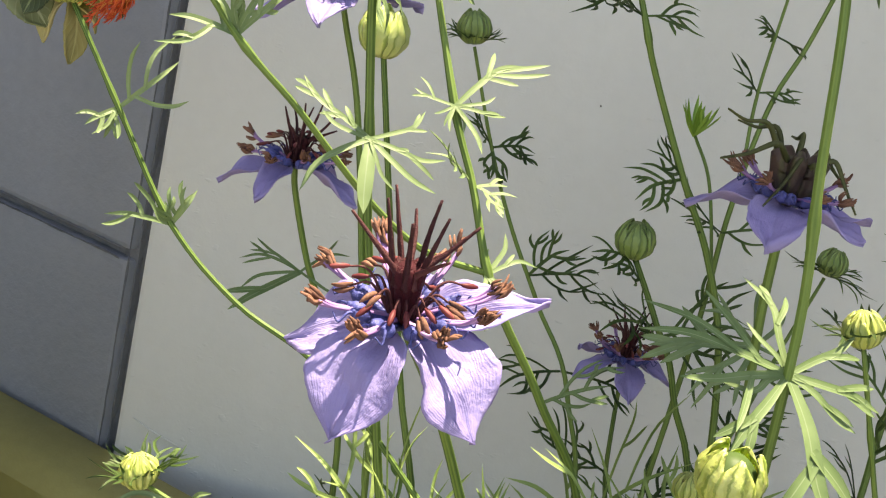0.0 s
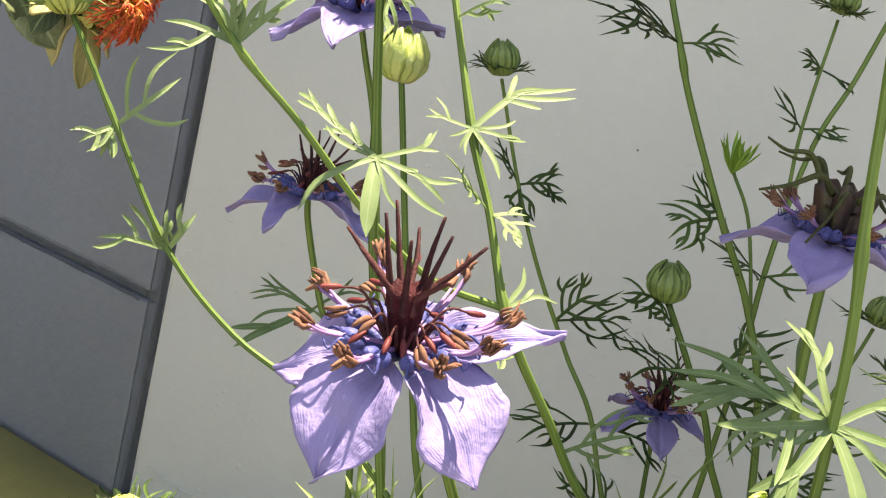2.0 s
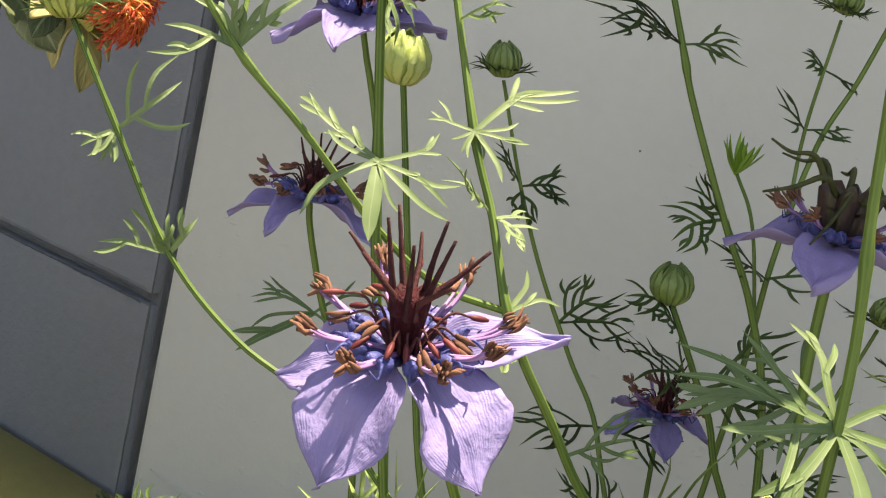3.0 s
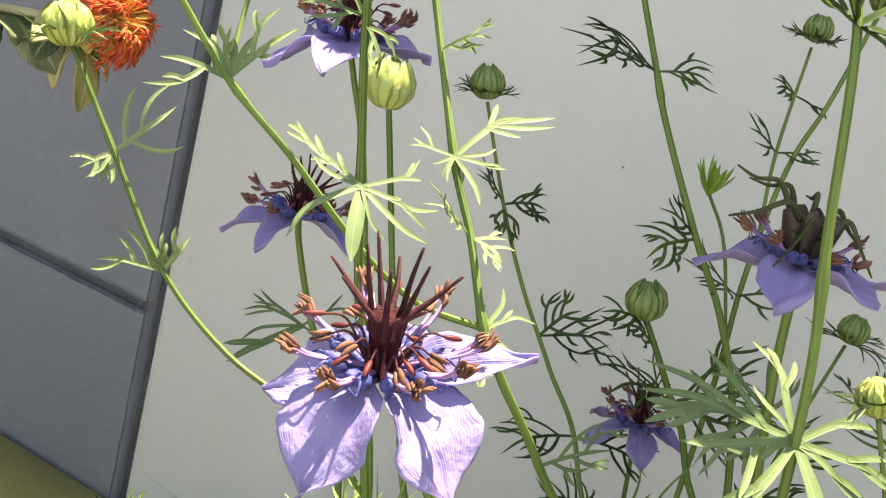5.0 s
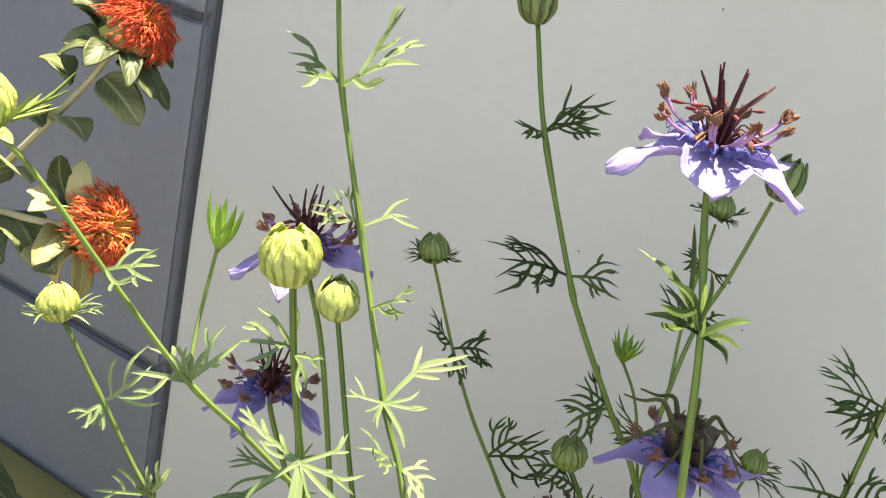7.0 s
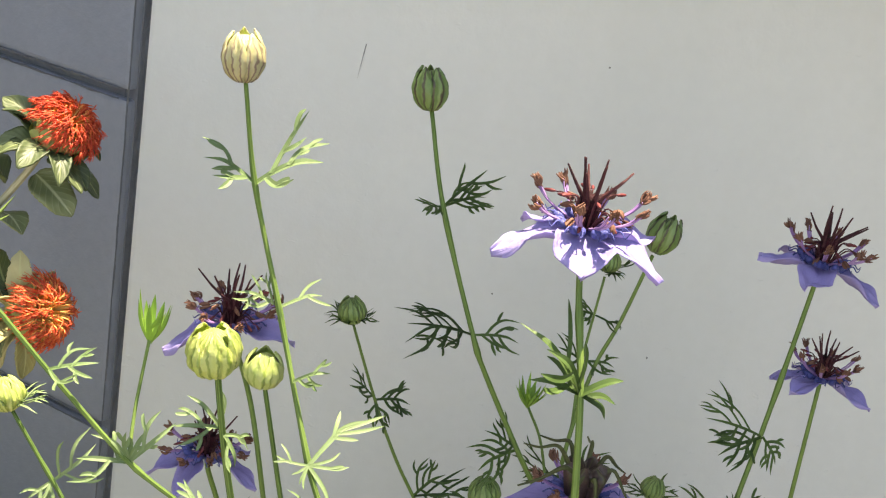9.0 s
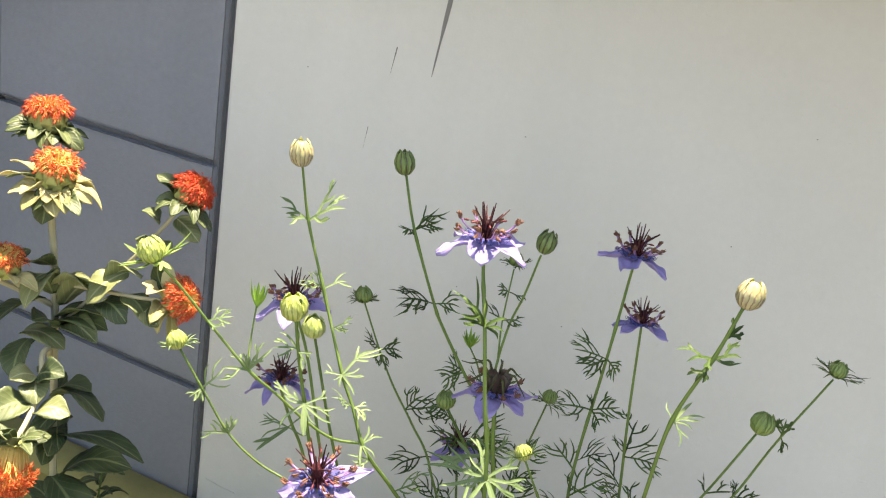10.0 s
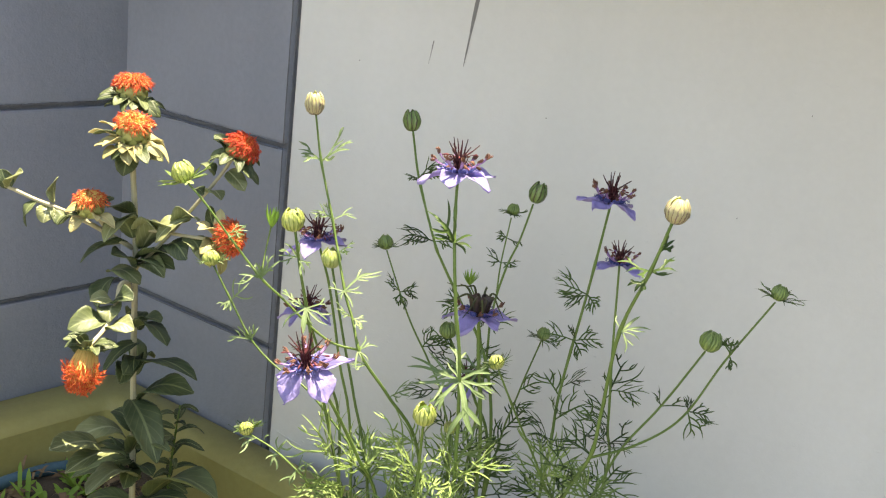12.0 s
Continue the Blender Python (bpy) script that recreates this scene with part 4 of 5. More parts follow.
way = [(-0.030, 0.035, 0.165), (-0.042, 0.04, 0.377), (-0.061, 0.05, 0.457), (-0.073, 0.055, 0.5), (-0.086, 0.06, 0.551), (-0.0875, 0.061, 0.556)]
stem(p, way, 0.0017, 0.0011)
leafy(p, way, 4, 0.33, 0.42, 0.034, 14, True)
bud(p, (-0.088, 0.061, 0.5545), (-0.02, -0.02, 1), 0.0142, M_BUD_PALE, 1.0, 0.2, label="pale round striped bud")

# Two shaded flowers behind the striped bud.
p = nigella("nigella with a lilac flower behind the buds", (-0.045, 0.060, 0.2))
way = [(-0.045, 0.060, 0.165), (-0.06, 0.066, 0.4), (-0.076, 0.07, 0.476), (-0.089, 0.076, 0.533), (-0.098, 0.079, 0.559), (-0.1015, 0.0795, 0.5688)]
stem(p, way, 0.0016, 0.0012)
leafy(p, way, 2, 0.34, 0.41, 0.03, 15)
flower(p, (-0.1015, 0.0795, 0.5685), (-0.05, 0, 1), 0.026, ((-172, 32, 1, 0.8), (-104, 24, 1, 1), (-28, 0, 1, 0.9), (45, 5, 1, 0.9), (115, 10, 1, 0.9)), 0.58, seed=5, reach=0.62, lift=0.1)
p = nigella("nigella with a shaded violet flower near the wall", (-0.060, 0.070, 0.2))
way = [(-0.060, 0.070, 0.165), (-0.07, 0.075, 0.4), (-0.084, 0.078, 0.457), (-0.095, 0.08, 0.482), (-0.103, 0.078, 0.504), (-0.105, 0.077, 0.5128)]
stem(p, way, 0.0016, 0.0013)
leafy(p, way, 2, 0.34, 0.41, 0.03, 16)
fan(p, (-0.0965, 0.079, 0.478), ((215, 26, 3.0, ((0.5, -30, 0.4),)), (170, 20, 1.4, ((0.5, 35, 0.4), (0.6, -35, 0.35))), (150, 18, 1.3, ((0.5, 30, 0.4),)), (200, 20, 1.5, ()), (30, 18, 1.3, ((0.5, 35, 0.4),)), (-20, 16, 1.3, ())), label="dark broad divided leaf")
flower(p, (-0.105, 0.077, 0.5125), (0, 0, 1), 0.0235, ((-168, 24, 1, 1), (-122, 25, 1, 1), (-30, 22, 1, 1), (42, 22, 1, 1), (110, 16, 1, 1)), 0.38, seed=6, reach=0.66, tallness=0.85, lift=-0.06)

# Far small bud on a thin stem.
p = nigella("thin nigella with a small green bud and thread leaves", (-0.004, 0.042, 0.2))
way = [(-0.004, 0.042, 0.165), (0.018, 0.075, 0.38), (0.008, 0.09, 0.445), (-0.007, 0.105, 0.472), (-0.023, 0.11, 0.498), (-0.036, 0.115, 0.524), (-0.05, 0.118, 0.557)]
stem(p, way, 0.0014, 0.0008)
leafy(p, way, 2, 0.34, 0.45, 0.034, 17)
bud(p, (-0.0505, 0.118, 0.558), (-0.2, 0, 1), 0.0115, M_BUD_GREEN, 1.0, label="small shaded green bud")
collar(p, (-0.0505, 0.118, 0.558), (-0.2, 0, 1), 6, 0.012, 24, 0.3)
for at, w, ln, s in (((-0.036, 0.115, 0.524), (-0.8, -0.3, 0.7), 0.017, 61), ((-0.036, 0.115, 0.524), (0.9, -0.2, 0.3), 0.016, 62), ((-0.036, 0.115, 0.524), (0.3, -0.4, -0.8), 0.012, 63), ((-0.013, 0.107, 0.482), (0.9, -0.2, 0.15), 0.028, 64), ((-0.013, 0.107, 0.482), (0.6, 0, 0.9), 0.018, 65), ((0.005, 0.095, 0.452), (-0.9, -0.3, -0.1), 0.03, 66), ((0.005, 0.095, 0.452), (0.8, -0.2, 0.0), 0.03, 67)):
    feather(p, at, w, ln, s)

# Tall green bud.
p = nigella("tall nigella with a dark green pointed bud", (0.024, 0.020, 0.2))
way = [(0.024, 0.020, 0.165), (0.045, 0.035, 0.35), (0.048, 0.046, 0.43), (0.041, 0.053, 0.482), (0.029, 0.057, 0.513), (0.014, 0.06, 0.537), (-0.004, 0.062, 0.567), (-0.012, 0.063, 0.583), (-0.029, 0.079, 0.627), (-0.0375, 0.091, 0.66)]
stem(p, way, 0.0019, 0.0011, nodes=(0.75, 0.87))
leafy(p, way, 3, 0.36, 0.46, 0.036, 18)
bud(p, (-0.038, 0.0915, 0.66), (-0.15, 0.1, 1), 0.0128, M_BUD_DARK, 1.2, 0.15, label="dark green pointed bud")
for at, w, ln, s in (((-0.012, 0.063, 0.583), (-1, -0.3, 0.3), 0.03, 71), ((-0.012, 0.063, 0.583), (-0.9, -0.2, 0.05), 0.026, 72), ((-0.012, 0.063, 0.583), (0.9, -0.2, 0.1), 0.018, 73), ((-0.029, 0.079, 0.627), (0.8, -0.2, 0.8), 0.022, 74), ((-0.029, 0.079, 0.627), (0.9, -0.1, 0.3), 0.017, 75), ((-0.029, 0.079, 0.627), (-0.6, -0.3, 0.0), 0.011, 76), ((0.014, 0.06, 0.537), (-0.9, -0.2, -0.3), 0.018, 77), ((0.014, 0.06, 0.537), (-0.9, -0.2, 0.45), 0.016, 78)):
    feather(p, at, w, ln, s, pinnae=3)

# The ripening flower with the dark capsule.
p = nigella("nigella with a fading violet flower and dark capsule", (0.043, 0.006, 0.2))
way = [(0.043, 0.006, 0.165), (0.04, 0.01, 0.403), (0.036, 0.014, 0.468), (0.0295, 0.0146, 0.512), (0.0262, 0.0146, 0.5442)]
stem(p, way, 0.002, 0.0018)
leafy(p, way, 6, 0.34, 0.48, 0.042, 19)
fan(p, (0.031, 0.0146, 0.502), ((186, 35, 3.4, ((0.45, -60, 0.34), (0.66, 20, 0.36), (0.8, -25, 0.2), (0.55, 28, 0.34)), 0.06), (208, 25, 2.2, ((0.5, 28, 0.5), (0.6, -25, 0.3)), 0.15), (152, 18, 2.0, ((0.5, -25, 0.4),)), (84, 17, 1.8, ()), (226, 21, 2.2, ((0.5, 30, 0.4), (0.5, -30, 0.35))), (44, 15, 1.8, ((0.5, 30, 0.4),)), (-8, 13, 1.6, ())), label="shaded broad divided leaf")
flower(p, (0.0262, 0.0146, 0.5439), (0, 0, 1), 0.027, ((166, 14, 1, 1), (-122, 26, 0.94, 1.1), (-58, 8, 0.9, 0.9), (4, 3, 1, 0.95), (82, 8, 0.9, 0.9)), 0.56, capsule=True, seed=8, reach=0.6, stamens=7, lift=0.05)

# Low shaded flower.
p = nigella("low nigella with a small violet flower", (0.011, 0.031, 0.2))
way = [(0.011, 0.031, 0.165), (0.036, 0.08, 0.36), (0.031, 0.092, 0.42), (0.0268, 0.0945, 0.4603)]
stem(p, way, 0.0014, 0.0011)
leafy(p, way, 3, 0.34, 0.44, 0.034, 20)
flower(p, (0.0268, 0.0945, 0.46), (0.0, -0.02, 1), 0.0215, ((-158, 22, 1, 0.9), (-95, 32, 0.95, 1), (-25, 20, 1, 0.9), (48, 20, 1, 0.9), (120, 20, 1, 0.9)), 0.5, seed=9, reach=0.6, lift=0.15)

# Green bud in the shade with thick foliage.
p = nigella("nigella with a round green bud among dark leaves", (0.028, 0.017, 0.2))
way = [(0.028, 0.017, 0.165), (0.048, 0.05, 0.4), (0.031, 0.056, 0.466), (0.019, 0.06, 0.489), (0.008, 0.064, 0.507)]
stem(p, way, 0.0017, 0.0013)
leafy(p, way, 5, 0.34, 0.47, 0.04, 25)
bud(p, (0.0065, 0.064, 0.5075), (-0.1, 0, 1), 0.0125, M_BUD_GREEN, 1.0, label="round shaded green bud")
for at, w, ln, s in (((0.008, 0.064, 0.507), (-1, -0.2, 0.1), 0.017, 81), ((0.012, 0.062, 0.5), (-0.9, -0.2, 0.55), 0.015, 82), ((0.019, 0.06, 0.487), (-0.9, -0.3, 0.1), 0.026, 83), ((0.019, 0.06, 0.487), (0.95, -0.3, 0.0), 0.038, 84), ((0.021, 0.06, 0.483), (1, -0.3, -0.25), 0.036, 85), ((0.021, 0.06, 0.483), (0.8, -0.2, 0.5), 0.03, 86), ((0.021, 0.06, 0.483), (-0.7, -0.3, 0.5), 0.02, 87)):
    feather(p, at, w, ln, s, width=0.0011)
way = [(0.034, 0.056, 0.5), (0.026, 0.066, 0.535), (0.0185, 0.073, 0.55)]
stem(p, way, 0.0008, 0.0007, "branch")
bracts(p, (0.0185, 0.073, 0.549), (0, 0, 1), 12, 0.0125, 0.0015, 1.6, 26, M_WEED)

# Two buds close to the wall.
p = nigella("nigella with two dark green buds near the wall", (0.012, 0.030, 0.2))
way = [(0.012, 0.030, 0.165), (0.036, 0.065, 0.45), (0.038, 0.072, 0.525), (0.045, 0.082, 0.562), (0.053, 0.085, 0.585), (0.06, 0.086, 0.615)]
stem(p, way, 0.0014, 0.001)
leafy(p, way, 3, 0.36, 0.5, 0.034, 27)
bud(p, (0.0605, 0.086, 0.6165), (0.25, 0, 1), 0.0128, M_BUD_DARK, 1.2, 0.22, label="dark green bud starting to open")
way = [(0.04, 0.076, 0.54), (0.041, 0.085, 0.566), (0.045, 0.093, 0.601)]
stem(p, way, 0.0009, 0.0007, "branch")
bud(p, (0.0455, 0.094, 0.603), (0.1, 0, 1), 0.009, M_BUD_GREEN, 1.0, label="small green bud")
collar(p, (0.0455, 0.094, 0.603), (0.1, 0, 1), 6, 0.012, 28)
for at, w, ln, s in (((0.041, 0.085, 0.566), (-0.8, -0.2, 0.4), 0.014, 91), ((0.041, 0.085, 0.566), (0.8, -0.2, 0.1), 0.014, 92), ((0.044, 0.09, 0.585), (0.7, -0.2, -0.3), 0.011, 93), ((0.044, 0.09, 0.585), (-0.7, -0.2, 0.2), 0.01, 94), ((0.037, 0.07, 0.52), (0.9, -0.2, 0.35), 0.02, 95), ((0.037, 0.07, 0.52), (-0.9, -0.2, 0.25), 0.02, 96)):
    feather(p, at, w, ln, s, pinnae=2)

# The upright stem of the second sunlit flower, with the broad star-shaped leaf.
p = nigella("tall nigella with a sunlit lilac flower and starry leaf", (0.025, -0.035, 0.2))
way = [(0.025, -0.035, 0.165), (0.022, -0.034, 0.4), (0.0163, -0.032, 0.512), (0.0082, -0.03, 0.562), (0.0025, -0.0245, 0.605), (0.0002, -0.008, 0.633), (0.0, 0.0, 0.6498)]
stem(p, way, 0.0019, 0.0013, nodes=(0.45, 0.78))
leafy(p, way, 13, 0.33, 0.48, 0.04, 29, True)
flower(p, (0.0, 0.0, 0.6495), (0, -0.04, 1), 0.026, ((-178, 28, 1.1, 0.85), (-104, 16, 0.92, 1.1), (-34, 19, 1.06, 1), (12, 4, 0.97, 0.9), (126, 14, 0.95, 0.85)), 0.66, seed=11, reach=0.7, lift=0.22)
fan(p, (0.0165, -0.032, 0.512), ((166, 38, 2.7, ((0.3, -42, 0.5), (0.4, -18, 0.56)), 0.1), (193, 30, 2.9, ((0.42, 62, 0.52),), -0.08), (222, 14, 2.2, (), -0.7), (226, 26, 3.4, ((0.6, -26, 0.34), (0.58, 30, 0.34)), 0.05), (-78, 34, 5.2, ((0.62, -58, 0.55), (0.5, 45, 0.4)), 0.15), (94, 22, 2.6, ((0.5, -45, 0.42), (0.72, -30, 0.2)), 0.32), (24, 22, 2.6, ((0.5, -25, 0.42),), 0.12), (-6, 26, 2.8, ((0.5, 26, 0.4), (0.6, -24, 0.3)), -0.1), (-36, 21, 2.5, ((0.5, 28, 0.4),), 0.2), (140, 15, 1.8, (), -0.15)))
for w, ln, s in (((-0.9, -0.1, 0.8), 0.029, 101), ((-0.6, -0.2, 1), 0.022, 102), ((-1, -0.1, 0.25), 0.017, 103), ((0.8, -0.1, 0.6), 0.014, 104), ((0.7, -0.2, -0.3), 0.011, 105)):
    feather(p, (0.0022, -0.0245, 0.607), w, ln, s, pinnae=1, width=0.002, forks=0)

# Small buds low in front.
p = nigella("nigella with a small pale bud on a leafy stem", (0.084, -0.026, 0.2))
way = [(0.084, -0.026, 0.165), (0.1, -0.008, 0.38), (0.085, -0.01, 0.433), (0.061, -0.015, 0.481), (0.043, -0.018, 0.517)]
stem(p, way, 0.0014, 0.0009, nodes=(0.82,))
leafy(p, way, 12, 0.34, 0.5, 0.034, 35, True)
bud(p, (0.0425, -0.018, 0.518), (-0.35, 0, 1), 0.0102, M_BUD_YELLOW, 1.0, label="small pale yellow bud")
collar(p, (0.0425, -0.018, 0.518), (-0.35, 0, 1), 5, 0.015, 36, 0.5)
p = nigella("nigella with an opening yellow green bud", (-0.005, -0.040, 0.2))
way = [(-0.005, -0.040, 0.165), (-0.005, -0.045, 0.426), (-0.005, -0.05, 0.459), (-0.005, -0.058, 0.488)]
stem(p, way, 0.0016, 0.0013)
leafy(p, way, 13, 0.34, 0.46, 0.038, 37, True)
bud(p, (-0.005, -0.0585, 0.488), (0.0, -0.12, 1), 0.0148, M_BUD_YELLOW, 0.95, 0.3, label="yellow green bud with veined sepals")
p = nigella("small nigella with a tiny pale bud", (0.020, -0.010, 0.2))
way = [(0.020, -0.010, 0.165), (0.018, -0.008, 0.4), (0.015, -0.006, 0.459)]
stem(p, way, 0.0012, 0.0009)
leafy(p, way, 9, 0.33, 0.45, 0.036, 38, True)
bud(p, (0.015, -0.006, 0.46), (-0.1, 0, 1), 0.009, M_BUD_YELLOW, 1.0, label="tiny pale bud")
p = nigella("low sprawling nigella with a yellow bud", (-0.050, -0.020, 0.2))
way = [(-0.050, -0.020, 0.165), (-0.055, -0.022, 0.37), (-0.079, -0.016, 0.408), (-0.109, -0.006, 0.43), (-0.132, 0.001, 0.439)]
stem(p, way, 0.0013, 0.0008, nodes=(0.72,))
leafy(p, way, 7, 0.34, 0.42, 0.028, 39, True)
bud(p, (-0.133, 0.001, 0.438), (-0.2, 0, 1), 0.0102, M_BUD_YELLOW, 0.95, label="small yellow bud with bracts")
collar(p, (-0.133, 0.001, 0.439), (-0.2, 0, 1), 7, 0.014, 40, 0.6)
for at, w, ln, s in (((-0.12, -0.003, 0.435), (0.3, -0.3, 0.9), 0.012, 151), ((-0.109, -0.006, 0.43), (-0.5, -0.4, -0.8), 0.012, 152), ((-0.109, -0.006, 0.43), (0.5, -0.3, 0.8), 0.014, 153), ((-0.093, -0.011, 0.42), (-0.4, -0.4, -0.7), 0.013, 154), ((-0.093, -0.011, 0.42), (0.6, -0.3, 0.7), 0.013, 155), ((-0.079, -0.016, 0.408), (-0.7, -0.4, 0.1), 0.014, 156), ((-0.126, -0.001, 0.437), (-0.8, -0.3, -0.3), 0.013, 157)):
    feather(p, at, w, ln, s, pinnae=1, width=0.0013, material=M_FAN, forks=0)

# Bud on a bare stem between the middle plants.
p = nigella("nigella with a small green bud on a slim stem", (0.023, 0.021, 0.2))
way = [(0.023, 0.021, 0.165), (0.052, 0.06, 0.4), (0.066, 0.068, 0.465), (0.079, 0.072, 0.511)]
stem(p, way, 0.0012, 0.0008)
leafy(p, way, 3, 0.34, 0.48, 0.032, 45)
bud(p, (0.0795, 0.072, 0.512), (0.15, 0, 1), 0.0098, M_BUD_GREEN, 1.0, label="small green bud")
collar(p, (0.0795, 0.072, 0.512), (0.15, 0, 1), 6, 0.014, 46, 0.1)

# The two dark flowers.
p = nigella("tall nigella with a shaded dark violet flower", (0.065, -0.012, 0.2))
way = [(0.065, -0.012, 0.165), (0.09, 0.025, 0.416), (0.094, 0.035, 0.482), (0.1055, 0.046, 0.561), (0.1144, 0.0555, 0.6288)]
stem(p, way, 0.0017, 0.0012, nodes=(0.62, 0.82))
leafy(p, way, 6, 0.36, 0.5, 0.042, 47)
flower(p, (0.1144, 0.0555, 0.6285), (0.05, 0, 1), 0.0245, ((-180, 0, 1, 0.7), (-124, 8, 1, 1.15), (-44, 18, 1, 0.8), (38, 8, 0.9, 0.9), (106, 8, 0.9, 0.9)), 0.5, seed=13, reach=0.62, lift=0.3)
for at, w, ln, s in (((0.106, 0.045, 0.56), (-1, -0.2, 0.2), 0.026, 111), ((0.106, 0.045, 0.56), (-0.8, -0.2, -0.3), 0.02, 112), ((0.106, 0.045, 0.56), (0.6, -0.2, -0.7), 0.013, 113), ((0.1, 0.04, 0.525), (-1, -0.2, 0.15), 0.026, 114), ((0.1, 0.04, 0.525), (1, -0.2, 0.1), 0.02, 115), ((0.1, 0.04, 0.525), (-0.3, -0.2, 1), 0.014, 116), ((0.1, 0.04, 0.525), (0.5, -0.2, -0.8), 0.014, 117)):
    feather(p, at, w, ln, s, pinnae=3)
p = nigella("nigella with a small shaded dark violet flower", (0.084, -0.027, 0.2))
way = [(0.084, -0.027, 0.165), (0.139, 0.05, 0.394), (0.137, 0.052, 0.455), (0.132, 0.053, 0.514), (0.127, 0.0523, 0.5833)]
stem(p, way, 0.0017, 0.0011)
leafy(p, way, 9, 0.36, 0.5, 0.042, 48)
flower(p, (0.127, 0.0523, 0.583), (0, 0, 1), 0.0205, ((-148, 2, 1, 1), (-52, 10, 1, 1), (25, 20, 0.9, 0.9), (95, 12, 0.9, 0.9), (165, 14, 0.9, 0.9)), 0.46, seed=14, reach=0.62, lift=0.3)

# The branching plant with three buds.
p = nigella("branching nigella with three striped buds", (0.078, -0.022, 0.2))
way = [(0.078, -0.022, 0.165), (0.084, -0.02, 0.37), (0.101, -0.025, 0.432), (0.114, -0.03, 0.466), (0.116, -0.035, 0.501), (0.118, -0.045, 0.563), (0.13, -0.055, 0.61), (0.138, -0.0605, 0.646)]
stem(p, way, 0.0021, 0.0014, nodes=(0.45, 0.72, 0.86))
leafy(p, way, 6, 0.34, 0.5, 0.042, 49)
bud(p, (0.1385, -0.061, 0.645), (0.15, -0.05, 1), 0.0152, M_BUD_VEINED, 1.08, 0.15, label="fat cream bud with maroon veins")
for at, w, ln, s in (((0.13, -0.055, 0.61), (1, -0.1, 0.25), 0.018, 121), ((0.13, -0.055, 0.61), (-0.9, -0.1, 0.1), 0.017, 122), ((0.134, -0.058, 0.625), (0.7, -0.1, 0.8), 0.012, 123), ((0.128, -0.054, 0.604), (-0.6, -0.2, -0.5), 0.011, 124)):
    feather(p, at, w, ln, s, pinnae=1, width=0.0018)
fan(p, (0.119, -0.047, 0.565), ((40, 16, 2.4, ()), (8, 20, 1.8, ((0.3, -30, 0.5),)), (-14, 13, 1.4, ()), (115, 11, 1.1, ()), (-75, 13, 1.6, ((0.4, 40, 0.5),))))
way = [(0.114, -0.03, 0.464), (0.145, -0.032, 0.479), (0.172, -0.033, 0.503), (0.194, -0.034, 0.548), (0.22, -0.034, 0.593)]
stem(p, way, 0.0013, 0.0009, "branch")
bud(p, (0.2205, -0.034, 0.5945), (0.25, 0, 1), 0.0105, M_BUD_GREEN, 1.0, label="small light green bud")
collar(p, (0.2205, -0.034, 0.5945), (0.25, 0, 1), 8, 0.0165, 50, 0.25)
for at, w, ln, s in (((0.196, -0.034, 0.552), (0.2, -0.1, 1), 0.012, 131), ((0.196, -0.034, 0.552), (0.4, -0.1, -0.8), 0.01, 132), ((0.175, -0.033, 0.508), (0.9, -0.1, -0.1), 0.018, 133), ((0.175, -0.033, 0.508), (0.4, -0.1, -1), 0.02, 134), ((0.175, -0.033, 0.508), (-0.3, -0.1, 1), 0.012, 135)):
    feather(p, at, w, ln, s, pinnae=3)
way = [(0.09, -0.022, 0.38), (0.118, -0.03, 0.433), (0.134, -0.033, 0.475), (0.156, -0.034, 0.51), (0.1795, -0.034, 0.553)]
stem(p, way, 0.0013, 0.001, "branch")
bud(p, (0.18, -0.034, 0.554), (0.3, -0.05, 1), 0.0142, M_BUD_GREEN, 1.0, label="round light green striped bud")
for at, w, ln, s in (((0.188, -0.034, 0.556), (0.5, -0.1, 1), 0.012, 141), ((0.156, -0.034, 0.51), (-0.6, -0.1, 0.9), 0.013, 142), ((0.156, -0.034, 0.51), (1, -0.1, 0.0), 0.02, 143)):
    feather(p, at, w, ln, s, pinnae=1)
leafy(p, way, 10, 0.38, 0.48, 0.03, 54, True)

for plant in [ob for ob in scene.objects if ob.type == "EMPTY" and ob.name.startswith("nigella_plant")]:
    rooted(plant)


